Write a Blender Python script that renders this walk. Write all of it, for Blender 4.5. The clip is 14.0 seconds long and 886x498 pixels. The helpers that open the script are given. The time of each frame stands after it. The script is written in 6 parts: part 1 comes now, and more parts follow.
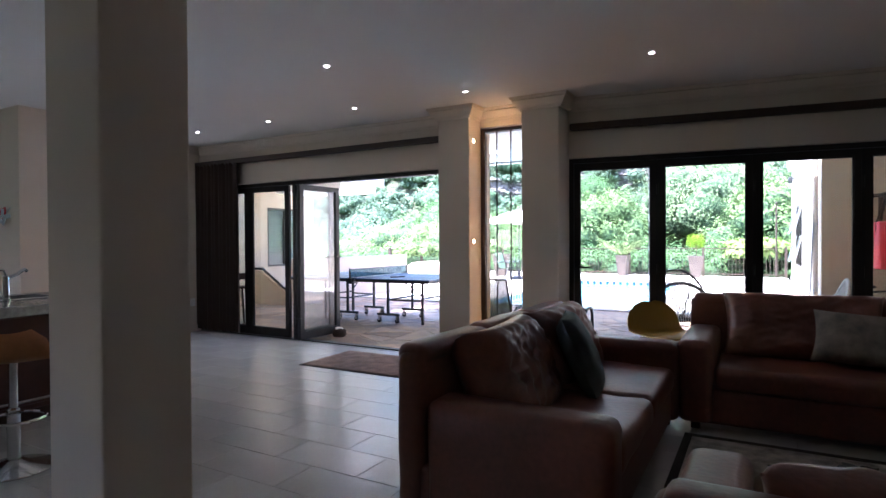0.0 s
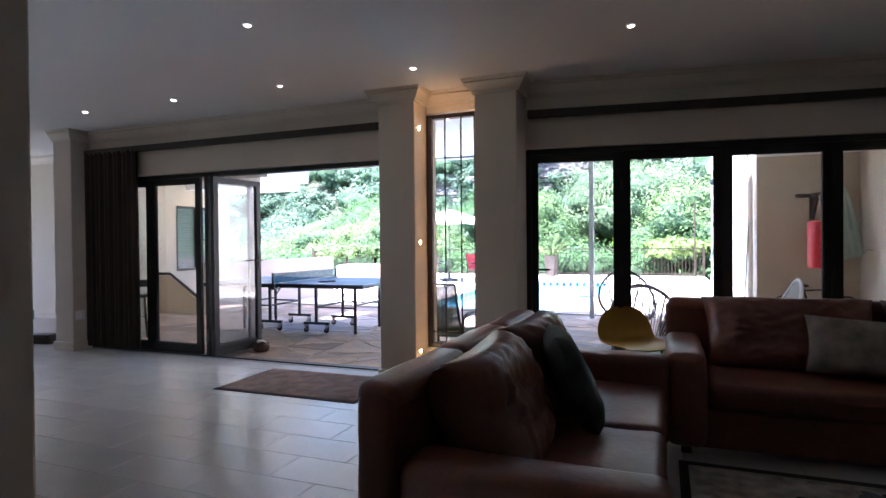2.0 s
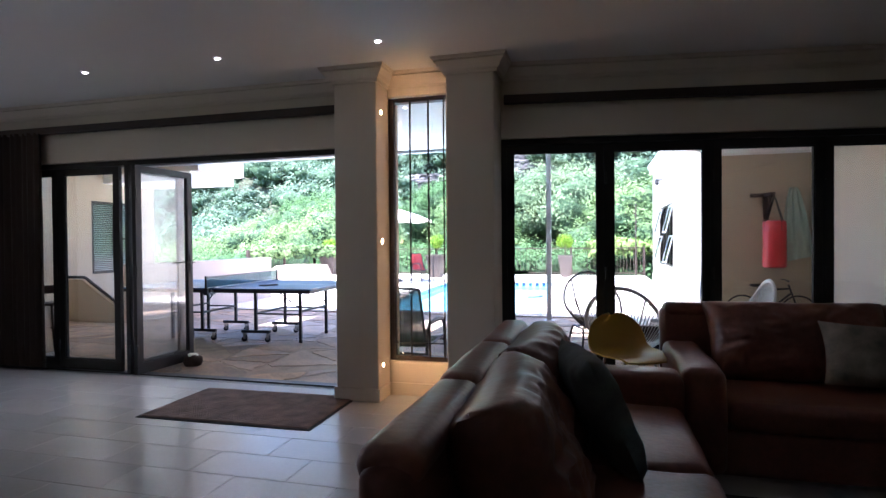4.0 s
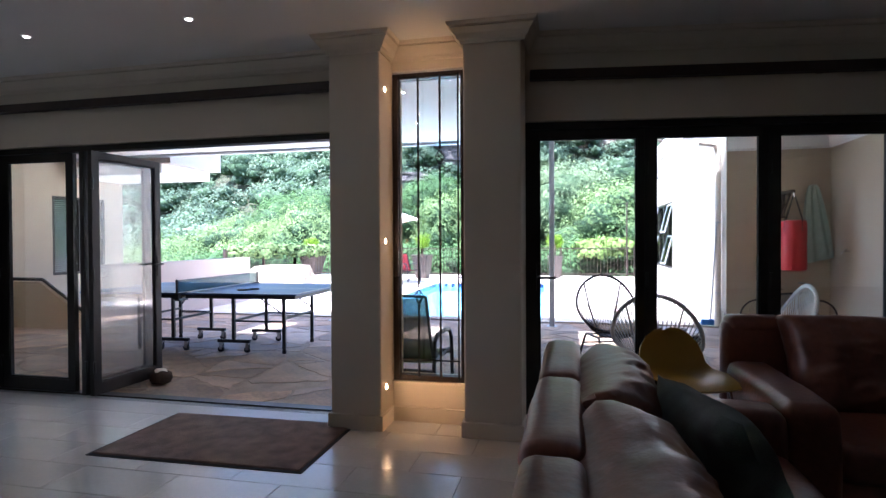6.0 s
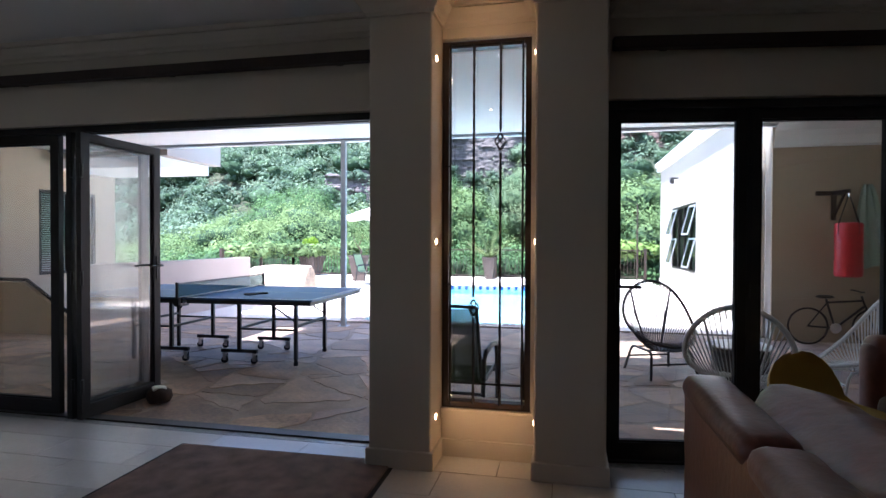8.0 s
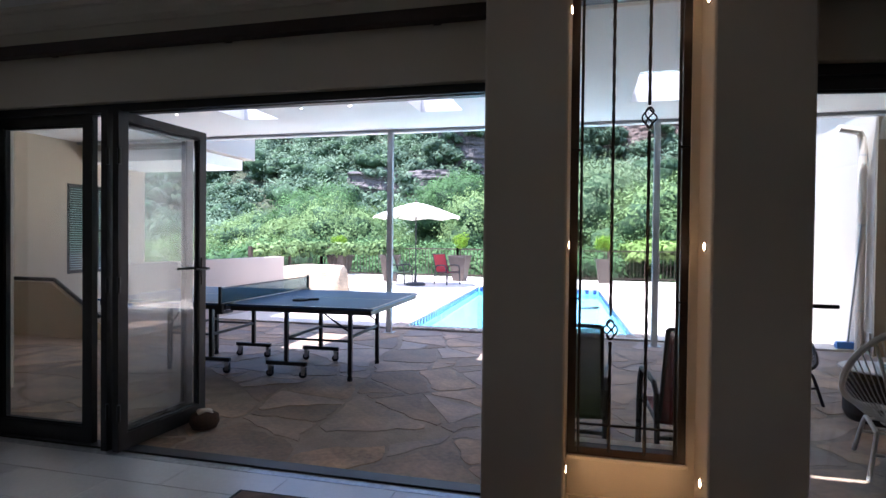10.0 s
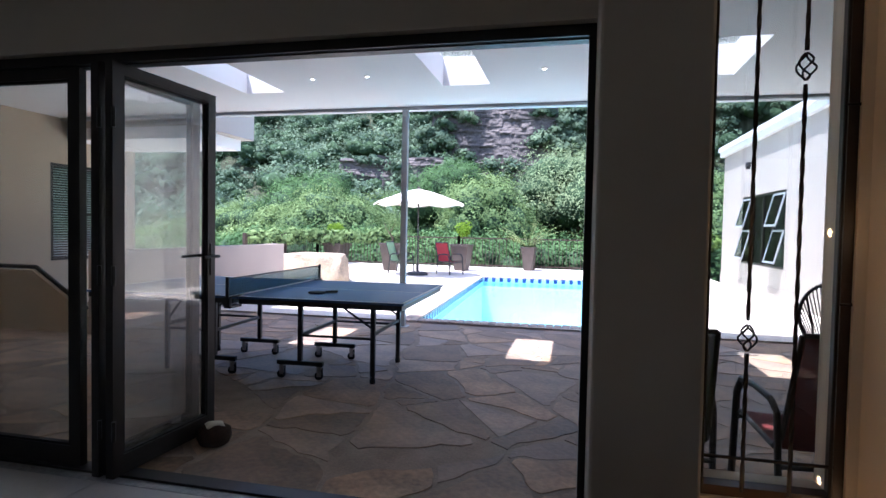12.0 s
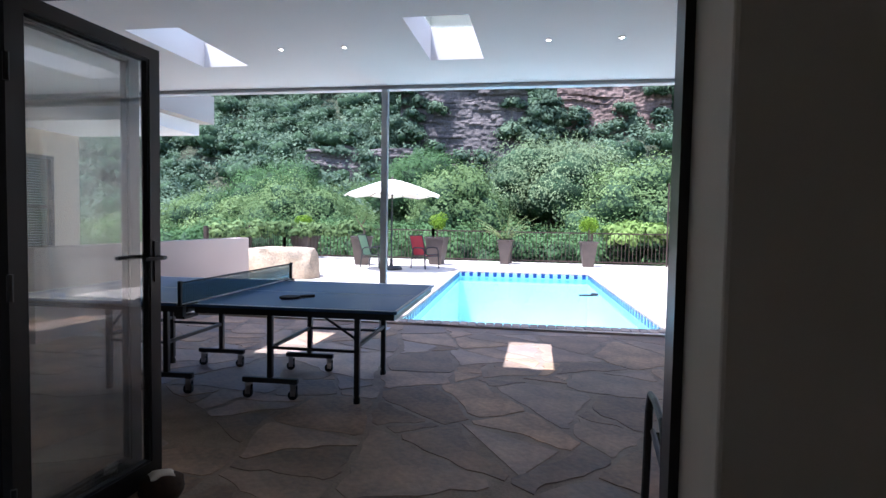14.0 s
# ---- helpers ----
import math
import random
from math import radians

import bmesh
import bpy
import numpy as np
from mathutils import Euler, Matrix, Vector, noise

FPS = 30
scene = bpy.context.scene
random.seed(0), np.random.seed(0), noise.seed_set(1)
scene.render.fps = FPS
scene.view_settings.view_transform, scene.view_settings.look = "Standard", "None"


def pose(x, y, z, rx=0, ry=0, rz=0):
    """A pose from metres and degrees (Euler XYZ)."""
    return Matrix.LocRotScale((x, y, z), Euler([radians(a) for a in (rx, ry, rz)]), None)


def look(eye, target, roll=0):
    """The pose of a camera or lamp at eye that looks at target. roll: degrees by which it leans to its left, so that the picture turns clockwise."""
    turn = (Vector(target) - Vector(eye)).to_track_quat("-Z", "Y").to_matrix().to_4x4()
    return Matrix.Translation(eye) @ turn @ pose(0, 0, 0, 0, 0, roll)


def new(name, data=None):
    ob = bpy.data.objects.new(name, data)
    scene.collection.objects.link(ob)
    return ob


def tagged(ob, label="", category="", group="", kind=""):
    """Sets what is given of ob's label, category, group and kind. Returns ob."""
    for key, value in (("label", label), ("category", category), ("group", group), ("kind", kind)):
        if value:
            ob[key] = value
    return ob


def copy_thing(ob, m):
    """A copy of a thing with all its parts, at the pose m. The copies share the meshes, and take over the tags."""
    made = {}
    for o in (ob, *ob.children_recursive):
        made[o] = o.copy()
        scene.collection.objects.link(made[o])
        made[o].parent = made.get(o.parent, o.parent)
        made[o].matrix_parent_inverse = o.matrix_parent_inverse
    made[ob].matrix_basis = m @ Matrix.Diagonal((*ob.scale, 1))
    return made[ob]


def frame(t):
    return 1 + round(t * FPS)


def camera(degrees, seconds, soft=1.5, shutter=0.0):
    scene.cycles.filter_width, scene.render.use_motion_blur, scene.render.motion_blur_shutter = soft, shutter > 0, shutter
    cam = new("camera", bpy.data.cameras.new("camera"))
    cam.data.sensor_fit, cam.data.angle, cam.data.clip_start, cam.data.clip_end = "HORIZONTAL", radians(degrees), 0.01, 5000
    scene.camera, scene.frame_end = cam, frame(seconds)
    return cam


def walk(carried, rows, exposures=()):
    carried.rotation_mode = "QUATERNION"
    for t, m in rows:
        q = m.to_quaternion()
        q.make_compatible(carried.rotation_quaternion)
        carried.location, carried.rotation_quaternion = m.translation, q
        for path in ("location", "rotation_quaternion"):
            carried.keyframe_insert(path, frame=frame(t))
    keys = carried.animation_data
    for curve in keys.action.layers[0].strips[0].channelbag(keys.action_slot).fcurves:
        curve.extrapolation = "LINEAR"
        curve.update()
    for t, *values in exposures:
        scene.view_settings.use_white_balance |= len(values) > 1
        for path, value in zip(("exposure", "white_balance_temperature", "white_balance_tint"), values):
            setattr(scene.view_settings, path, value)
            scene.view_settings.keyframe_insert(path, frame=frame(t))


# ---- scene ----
cam = camera(76.5, 14.0)

PATH = [
    (0, (2.717, -5.728, 1.346), (1.737, -3.985, 1.321), -0.3),
    (0.5, (2.582, -5.627, 1.341), (1.649, -3.858, 1.319), -0.3),
    (1, (2.422, -5.527, 1.317), (1.578, -3.714, 1.299), -0.4),
    (1.5, (2.302, -5.362, 1.327), (1.534, -3.516, 1.307), -0.5),
    (2, (2.193, -5.175, 1.337), (1.461, -3.313, 1.315), -0.5),
    (2.5, (2.1, -5.052, 1.334), (1.395, -3.181, 1.311), -0.5),
    (3, (1.95, -4.951, 1.348), (1.296, -3.061, 1.324), -0.5),
    (3.5, (1.839, -4.832, 1.34), (1.262, -2.917, 1.316), -0.5),
    (6, (1.317, -4.075, 1.347), (0.869, -2.126, 1.319), -0.3),
    (6.5, (1.201, -3.905, 1.352), (0.762, -1.954, 1.324), -0.2),
    (7, (1.108, -3.741, 1.351), (0.673, -1.79, 1.321), -0.1),
    (7.5, (0.952, -3.622, 1.345), (0.527, -1.667, 1.318), 0.1),
    (8, (0.759, -3.499, 1.347), (0.335, -1.545, 1.321), 0.2),
    (8.5, (0.571, -3.357, 1.352), (0.125, -1.407, 1.32), 0.3),
    (9, (0.387, -3.192, 1.371), (-0.103, -1.254, 1.344), 0.5),
    (11.5, (-0.332, -2.53, 1.338), (-0.799, -0.587, 1.282), 1.1),
    (12, (-0.465, -2.404, 1.33), (-0.914, -0.456, 1.261), 1.1),
    (12.5, (-0.587, -2.289, 1.325), (-1.005, -0.334, 1.247), 1.2),
    (13, (-0.684, -2.119, 1.33), (-1.069, -0.158, 1.244), 1.2),
    (13.5, (-0.751, -1.916, 1.333), (-1.113, 0.049, 1.242), 1.1),
    (14, (-0.833, -1.755, 1.332), (-1.168, 0.215, 1.237), 1.0),
]
walk(cam, [(t, look(eye, target, roll)) for t, eye, target, roll in PATH], exposures=[(0, 3.6, 5450, 25), (3.7, 3.15, 5400, 24), (6.5, 2.75, 5400, 23), (9.2, 2.1, 5450, 21), (11.4, 1.85, 5500, 22), (12.3, 1.52, 5500, 21), (14, 1.35, 5450, 20)])

# ---- world, sun, exposure ----
SUN_TO = Vector((-0.24, -0.21, 0.95)).normalized()
world = bpy.data.worlds.new("sky_world")
scene.world = world
world.use_nodes = True
wn = world.node_tree
wn.nodes.clear()
w_out = wn.nodes.new("ShaderNodeOutputWorld")
w_bg = wn.nodes.new("ShaderNodeBackground")
w_sky = wn.nodes.new("ShaderNodeTexSky")
w_sky.sky_type = 'NISHITA'
w_sky.sun_disc = False
w_sky.sun_elevation = math.asin(SUN_TO.z)
w_sky.sun_rotation = math.atan2(SUN_TO.x, SUN_TO.y)
w_sky.dust_density = 2.0
w_bg.inputs[1].default_value = 0.15
wn.links.new(w_sky.outputs[0], w_bg.inputs[0])
wn.links.new(w_bg.outputs[0], w_out.inputs[0])
sun_data = bpy.data.lights.new("sun", 'SUN')
sun_data.energy = 4.6
sun_data.angle = radians(0.53)
sun_data.color = (1.0, 0.96, 0.9)
sun = new("sun", sun_data)
sun.matrix_world = look(SUN_TO * 60, (0, 0, 0))
WEST_W = 4.5


# ---- materials ----
def material(name, base, rough=0.6, metal=0.0, var=0.12, scale=4.0, fine=60.0, bump=0.15, depth=0.004, tint=None, spread=0.0, coat=0.0, spec=0.5, alt=None):
    """Two scales of colour variation and a fine relief; spread: lightness by object."""
    m = bpy.data.materials.new(name)
    m.use_nodes = True
    nt = m.node_tree
    b = nt.nodes["Principled BSDF"]
    b.inputs["Roughness"].default_value = rough
    b.inputs["Metallic"].default_value = metal
    b.inputs["Coat Weight"].default_value = coat
    b.inputs["Specular IOR Level"].default_value = spec
    tc = nt.nodes.new("ShaderNodeTexCoord")
    n1 = nt.nodes.new("ShaderNodeTexNoise")
    n1.inputs["Scale"].default_value = scale
    n1.inputs["Detail"].default_value = 5
    n2 = nt.nodes.new("ShaderNodeTexNoise")
    n2.inputs["Scale"].default_value = fine
    n2.inputs["Detail"].default_value = 3
    for n in (n1, n2):
        nt.links.new(tc.outputs["Object"], n.inputs["Vector"])
    ramp = nt.nodes.new("ShaderNodeValToRGB")
    tint = tint or base
    lo = [max(0.0, c * (1 - var)) for c in tint] + [1]
    hi = [min(1.0, c * (1 + var)) for c in base] + [1]
    ramp.color_ramp.elements[0].position, ramp.color_ramp.elements[1].position = 0.3, 0.7
    ramp.color_ramp.elements[0].color, ramp.color_ramp.elements[1].color = lo, hi
    mixf = nt.nodes.new("ShaderNodeMath")
    mixf.operation = 'MULTIPLY_ADD'
    mixf.inputs[1].default_value = 0.35
    nt.links.new(n2.outputs[0], mixf.inputs[0])
    sc = nt.nodes.new("ShaderNodeMath")
    sc.operation = 'MULTIPLY'
    sc.inputs[1].default_value = 0.65
    nt.links.new(n1.outputs[0], sc.inputs[0])
    nt.links.new(sc.outputs[0], mixf.inputs[2])
    nt.links.new(mixf.outputs[0], ramp.inputs[0])
    col = ramp.outputs[0]
    if spread:
        oi = nt.nodes.new("ShaderNodeObjectInfo")
        hs = nt.nodes.new("ShaderNodeHueSaturation")
        mr = nt.nodes.new("ShaderNodeMapRange")
        mr.inputs[3].default_value, mr.inputs[4].default_value = 1 - spread, 1 + spread
        nt.links.new(oi.outputs["Random"], mr.inputs[0])
        nt.links.new(mr.outputs[0], hs.inputs["Value"])
        if alt:
            mixc = nt.nodes.new("ShaderNodeMix")
            mixc.data_type = 'RGBA'
            mixc.inputs["B"].default_value = (*alt, 1)
            fr_ = nt.nodes.new("ShaderNodeMath")
            fr_.operation = 'PINGPONG'
            fr_.inputs[1].default_value = 0.19
            nt.links.new(oi.outputs["Random"], fr_.inputs[0])
            f2_ = nt.nodes.new("ShaderNodeMath")
            f2_.operation = 'MULTIPLY'
            f2_.inputs[1].default_value = 2.8
            nt.links.new(fr_.outputs[0], f2_.inputs[0])
            nt.links.new(f2_.outputs[0], mixc.inputs["Factor"])
            nt.links.new(col, mixc.inputs["A"])
            col = mixc.outputs["Result"]
        nt.links.new(col, hs.inputs["Color"])
        col = hs.outputs[0]
    nt.links.new(col, b.inputs["Base Color"])
    rr = nt.nodes.new("ShaderNodeMapRange")
    rr.inputs[3].default_value, rr.inputs[4].default_value = max(0.02, rough - 0.08), min(1, rough + 0.08)
    nt.links.new(n1.outputs[0], rr.inputs[0])
    nt.links.new(rr.outputs[0], b.inputs["Roughness"])
    if bump:
        bp = nt.nodes.new("ShaderNodeBump")
        bp.inputs["Strength"].default_value = bump
        bp.inputs["Distance"].default_value = depth
        nt.links.new(n2.outputs[0], bp.inputs["Height"])
        nt.links.new(bp.outputs[0], b.inputs["Normal"])
    return m


def glowing(name, color, strength):
    m = bpy.data.materials.new(name)
    m.use_nodes = True
    b = m.node_tree.nodes["Principled BSDF"]
    b.inputs["Base Color"].default_value = (0.8, 0.8, 0.8, 1)
    b.inputs["Emission Color"].default_value = (*color, 1)
    b.inputs["Emission Strength"].default_value = strength
    return m


def glassy(name, tint, gloss=0.065, edge=0.8):
    """Thin pane: clear, with a mirror that Fresnel drives."""
    m = bpy.data.materials.new(name)
    m.use_nodes = True
    nt = m.node_tree
    nt.nodes.clear()
    out = nt.nodes.new("ShaderNodeOutputMaterial")
    tr = nt.nodes.new("ShaderNodeBsdfTransparent")
    tr.inputs[0].default_value = (*tint, 1)
    gl = nt.nodes.new("ShaderNodeBsdfGlossy")
    gl.inputs["Roughness"].default_value = 0.01
    lw = nt.nodes.new("ShaderNodeLayerWeight")
    pw = nt.nodes.new("ShaderNodeMath")
    pw.operation = 'POWER'
    pw.inputs[1].default_value = 4.0
    fr = nt.nodes.new("ShaderNodeMath")
    fr.operation = 'MULTIPLY_ADD'
    fr.inputs[1].default_value, fr.inputs[2].default_value = edge, gloss
    nt.links.new(lw.outputs["Facing"], pw.inputs[0])
    nt.links.new(pw.outputs[0], fr.inputs[0])
    mx = nt.nodes.new("ShaderNodeMixShader")
    nt.links.new(fr.outputs[0], mx.inputs[0])
    nt.links.new(tr.outputs[0], mx.inputs[1])
    nt.links.new(gl.outputs[0], mx.inputs[2])
    nt.links.new(mx.outputs[0], out.inputs[0])
    return m


def leafy(name, dark, light):
    """Leaves: colour by leaf, slightly see-through."""
    m = bpy.data.materials.new(name)
    m.use_nodes = True
    nt = m.node_tree
    b = nt.nodes["Principled BSDF"]
    geo = nt.nodes.new("ShaderNodeNewGeometry")
    ramp = nt.nodes.new("ShaderNodeValToRGB")
    ramp.color_ramp.elements[0].color, ramp.color_ramp.elements[1].color = (*dark, 1), (*light, 1)
    tc = nt.nodes.new("ShaderNodeTexCoord")
    n1 = nt.nodes.new("ShaderNodeTexNoise")
    n1.inputs["Scale"].default_value = 0.30
    n1.inputs["Detail"].default_value = 3
    nt.links.new(tc.outputs["Object"], n1.inputs["Vector"])
    ad = nt.nodes.new("ShaderNodeMath")
    ad.operation = 'MULTIPLY_ADD'
    ad.inputs[1].default_value = 0.24
    nt.links.new(geo.outputs["Random Per Island"], ad.inputs[0])
    mr = nt.nodes.new("ShaderNodeMapRange")
    mr.inputs[1].default_value, mr.inputs[2].default_value = 0.35, 0.65
    mr.inputs[3].default_value, mr.inputs[4].default_value = 0.0, 0.78
    nt.links.new(n1.outputs[0], mr.inputs[0])
    nt.links.new(mr.outputs[0], ad.inputs[2])
    nt.links.new(ad.outputs[0], ramp.inputs[0])
    nt.links.new(ramp.outputs[0], b.inputs["Base Color"])
    b.inputs["Roughness"].default_value = 0.7
    b.inputs["Specular IOR Level"].default_value = 0.12
    trl = nt.nodes.new("ShaderNodeBsdfTranslucent")
    nt.links.new(ramp.outputs[0], trl.inputs[0])
    mx = nt.nodes.new("ShaderNodeMixShader")
    mx.inputs[0].default_value = 0.22
    nt.links.new(b.outputs[0], mx.inputs[1])
    nt.links.new(trl.outputs[0], mx.inputs[2])
    nt.links.new(mx.outputs[0], nt.nodes["Material Output"].inputs[0])
    return m


M_WALL = material("wall_paint", (0.64, 0.56, 0.46), 0.75, var=0.05, scale=1.2, fine=220, bump=0.1, depth=0.001)
M_CEIL = material("ceiling_paint", (0.78, 0.75, 0.71), 0.8, var=0.03, scale=0.8, fine=150, bump=0.06, depth=0.001)
M_TRIM = material("trim_paint", (0.66, 0.58, 0.48), 0.55, var=0.04, scale=3, fine=120, bump=0.05, depth=0.001)
M_TILE = material("glazed_floor_tile", (0.60, 0.58, 0.55), 0.22, var=0.08, scale=2.2, fine=40, bump=0.06, depth=0.002, spread=0.06)
M_GROUT = material("grout", (0.20, 0.185, 0.165), 0.9, var=0.2, scale=9, fine=120)
M_ALU = material("bronze_aluminium", (0.020, 0.018, 0.016), 0.38, metal=0.3, var=0.1, scale=6, fine=200, bump=0.03, depth=0.0005)
M_STEEL = material("chrome", (0.62, 0.62, 0.62), 0.14, metal=1.0, var=0.05, scale=10, fine=200, bump=0.0)
M_BLACK = material("black_powder_coat", (0.016, 0.016, 0.017), 0.45, var=0.2, scale=12, fine=300, bump=0.05, depth=0.0005)
M_IRON = material("wrought_iron", (0.018, 0.014, 0.012), 0.55, metal=0.4, var=0.3, scale=20, fine=200, bump=0.25, depth=0.001)
M_RUBBER = material("black_rubber", (0.018, 0.018, 0.018), 0.8, var=0.2, scale=15, fine=200)
M_GLASS = glassy("clear_glass", (0.93, 0.95, 0.94))
M_SASH = glassy("grey_sash_glass", (0.55, 0.60, 0.57), 0.03, 0.15)
M_RAIL = material("dark_stained_rail", (0.035, 0.018, 0.012), 0.5, var=0.3, scale=3, fine=50, bump=0.1)
M_CURTAIN = material("brown_curtain_cloth", (0.038, 0.022, 0.016), 0.9, var=0.25, scale=3, fine=400, bump=0.3, depth=0.002)
M_LEATHER = material("brown_leather", (0.18, 0.060, 0.037), 0.36, spec=0.6, var=0.28, scale=2.5, fine=34, bump=0.4, depth=0.004, tint=(0.15, 0.053, 0.034))
M_CUSHION = material("grey_green_cushion_cloth", (0.115, 0.135, 0.135), 0.9, var=0.45, scale=9, fine=300, bump=0.4, depth=0.002)
M_PRINT = material("printed_cushion_cloth", (0.30, 0.255, 0.20), 0.9, var=0.4, scale=11, fine=300, bump=0.4, depth=0.002, tint=(0.20, 0.21, 0.19))
M_MAT = material("brown_coir_mat", (0.25, 0.165, 0.125), 0.95, var=0.55, scale=7, fine=350, bump=0.9, depth=0.01)
M_STONE = material("flagstone", (0.42, 0.265, 0.155), 0.58, spec=0.22, var=0.40, scale=2.6, fine=24, bump=0.6, depth=0.008, tint=(0.20, 0.145, 0.105), spread=0.30, alt=(0.245, 0.23, 0.225))
M_MORTAR = material("flagstone_mortar", (0.29, 0.225, 0.17), 0.9, var=0.35, scale=5, fine=60, bump=0.5, depth=0.006)
M_DECK = material("pale_paving", (0.62, 0.55, 0.46), 0.8, var=0.1, scale=1.3, fine=50, bump=0.3, depth=0.004)
M_RENDER = material("cream_render", (0.43, 0.385, 0.325), 0.85, var=0.07, scale=0.9, fine=90, bump=0.3, depth=0.003)
M_BEIGE = material("beige_render", (0.52, 0.42, 0.30), 0.85, var=0.08, scale=0.9, fine=90, bump=0.3, depth=0.003)
M_TAUPE = material("taupe_render", (0.40, 0.32, 0.225), 0.85, var=0.08, scale=0.9, fine=90, bump=0.3, depth=0.003)
M_ROSE = material("rosy_parapet_render", (0.47, 0.385, 0.325), 0.85, var=0.08, scale=0.9, fine=90, bump=0.3, depth=0.003)
M_WHITE = material("white_paint", (0.80, 0.79, 0.76), 0.55, var=0.04, scale=2, fine=100, bump=0.05, depth=0.001)
M_GREYST = material("galvanised_grey_paint", (0.42, 0.45, 0.47), 0.4, metal=0.3, var=0.1, scale=4, fine=80, bump=0.05)
M_TTBLUE = material("blue_table_lacquer", (0.026, 0.085, 0.225), 0.38, var=0.08, scale=2, fine=150, bump=0.03, depth=0.0005)
M_LINE = material("white_line_paint", (0.78, 0.78, 0.76), 0.5, var=0.05)
M_NET = material("dark_net", (0.03, 0.055, 0.07), 0.9)
M_FENCE = material("brown_fence_steel", (0.055, 0.035, 0.026), 0.6, metal=0.2, var=0.3, scale=8, fine=120)
M_ROCKY = material("sandstone_boulder", (0.36, 0.28, 0.19), 0.85, var=0.5, scale=3, fine=25, bump=0.9, depth=0.02, tint=(0.36, 0.30, 0.22))
M_POT = material("brown_planter_glaze", (0.085, 0.065, 0.055), 0.55, var=0.25, scale=5, fine=60)
M_SOIL = material("soil", (0.045, 0.032, 0.022), 0.95, var=0.4, scale=14, fine=60, bump=0.8, depth=0.01)
M_BARK = material("bark", (0.12, 0.085, 0.06), 0.9, var=0.35, scale=9, fine=50, bump=0.8, depth=0.01)
M_YELLOW = material("yellow_plastic", (0.46, 0.28, 0.035), 0.36, var=0.06, scale=3, fine=120, bump=0.04)
M_RED = material("red_vinyl", (0.50, 0.018, 0.022), 0.4, var=0.1, scale=4, fine=120, bump=0.1)
M_CORD_W = material("white_pvc_cord", (0.62, 0.61, 0.58), 0.5, var=0.1, scale=12)
M_CORD_B = material("black_pvc_cord", (0.025, 0.021, 0.019), 0.5, var=0.2, scale=12)
M_SLING_L = material("pale_green_sling_mesh", (0.26, 0.40, 0.24), 0.8, var=0.1, scale=5, fine=500)
M_SLING_R = material("red_sling_mesh", (0.36, 0.028, 0.030), 0.8, var=0.1, scale=5, fine=500, bump=0.4, depth=0.001)
M_CANVAS = material("cream_canvas", (0.74, 0.70, 0.60), 0.85, var=0.05, scale=3, fine=200, bump=0.1)
M_TOWEL = material("pale_green_towelling", (0.36, 0.44, 0.36), 0.95, var=0.12, scale=6, fine=200, bump=0.6, depth=0.004)
M_WOODSEAT = material("honey_bent_plywood", (0.36, 0.15, 0.05), 0.35, var=0.2, scale=4, fine=40, bump=0.06)
M_CABINET = material("dark_cherry_cabinet", (0.060, 0.020, 0.014), 0.4, var=0.3, scale=3, fine=40, bump=0.08)
M_GRANITE = material("pale_granite_top", (0.40, 0.41, 0.40), 0.14, var=0.3, scale=30, fine=160, bump=0.02)
# near-black: umbrella base, sink plate, and painted room shade behind windows
M_DARKW = material("dark_base_and_room_shade", (0.03, 0.03, 0.032), 0.6)
M_POOLBLUE = material("pool_plaster", (0.62, 0.82, 0.86), 0.6, var=0.05, scale=1.5, fine=60)
M_POOLTILE = material("navy_pool_tile", (0.02, 0.05, 0.17), 0.2, var=0.3, scale=6, spread=0.2)
M_POOLPALE = material("aqua_pool_tile", (0.30, 0.58, 0.68), 0.25, var=0.12, scale=6, spread=0.1)
M_COPING = material("brick_coping", (0.42, 0.33, 0.26), 0.8, var=0.2, scale=6, fine=60, bump=0.4, spread=0.15)
M_BLIND = material("slatted_blind", (0.60, 0.66, 0.66), 0.5, var=0.05)
M_RUG = material("patterned_rug_wool", (0.50, 0.45, 0.38), 0.95, var=0.5, scale=9, fine=250, bump=0.8, depth=0.006, tint=(0.16, 0.15, 0.14))
M_RUGEDGE = material("dark_rug_border", (0.028, 0.024, 0.022), 0.95, var=0.4, scale=20, fine=250, bump=0.8, depth=0.006)
M_THROW = material("grey_curtain_cloth", (0.34, 0.33, 0.31), 0.95, var=0.35, scale=14, fine=300, bump=0.5, depth=0.003)
M_LAMPGLOW = glowing("downlight_glow", (1.0, 0.93, 0.82), 14.0)
M_SPOTGLOW = glowing("niche_spot_glow", (1.0, 0.62, 0.26), 20.0)
M_LEAF_FAR = leafy("hillside_leaves", (0.045, 0.085, 0.060), (0.185, 0.255, 0.155))
M_LEAF_NEAR = leafy("near_leaves", (0.060, 0.115, 0.042), (0.225, 0.315, 0.120))
M_LEAF_DARK = leafy("dark_glossy_leaves", (0.045, 0.100, 0.040), (0.10, 0.185, 0.065))
M_LEAF_SILVER = leafy("pale_dusty_leaves", (0.12, 0.175, 0.090), (0.25, 0.32, 0.16))
# dark green that stands in for the shade deep between leaves
M_LEAF_SHADE = material("painted_leaf_shade", (0.048, 0.084, 0.042), 0.9, var=0.6, scale=1.5, fine=7, bump=1.0, depth=0.12, spec=0.1)
M_LEAF_PALM = leafy("pale_palm_leaves", (0.16, 0.21, 0.08), (0.34, 0.40, 0.18))
M_LEAF_SPRING = leafy("spring_green_leaves", (0.10, 0.17, 0.035), (0.25, 0.36, 0.10))
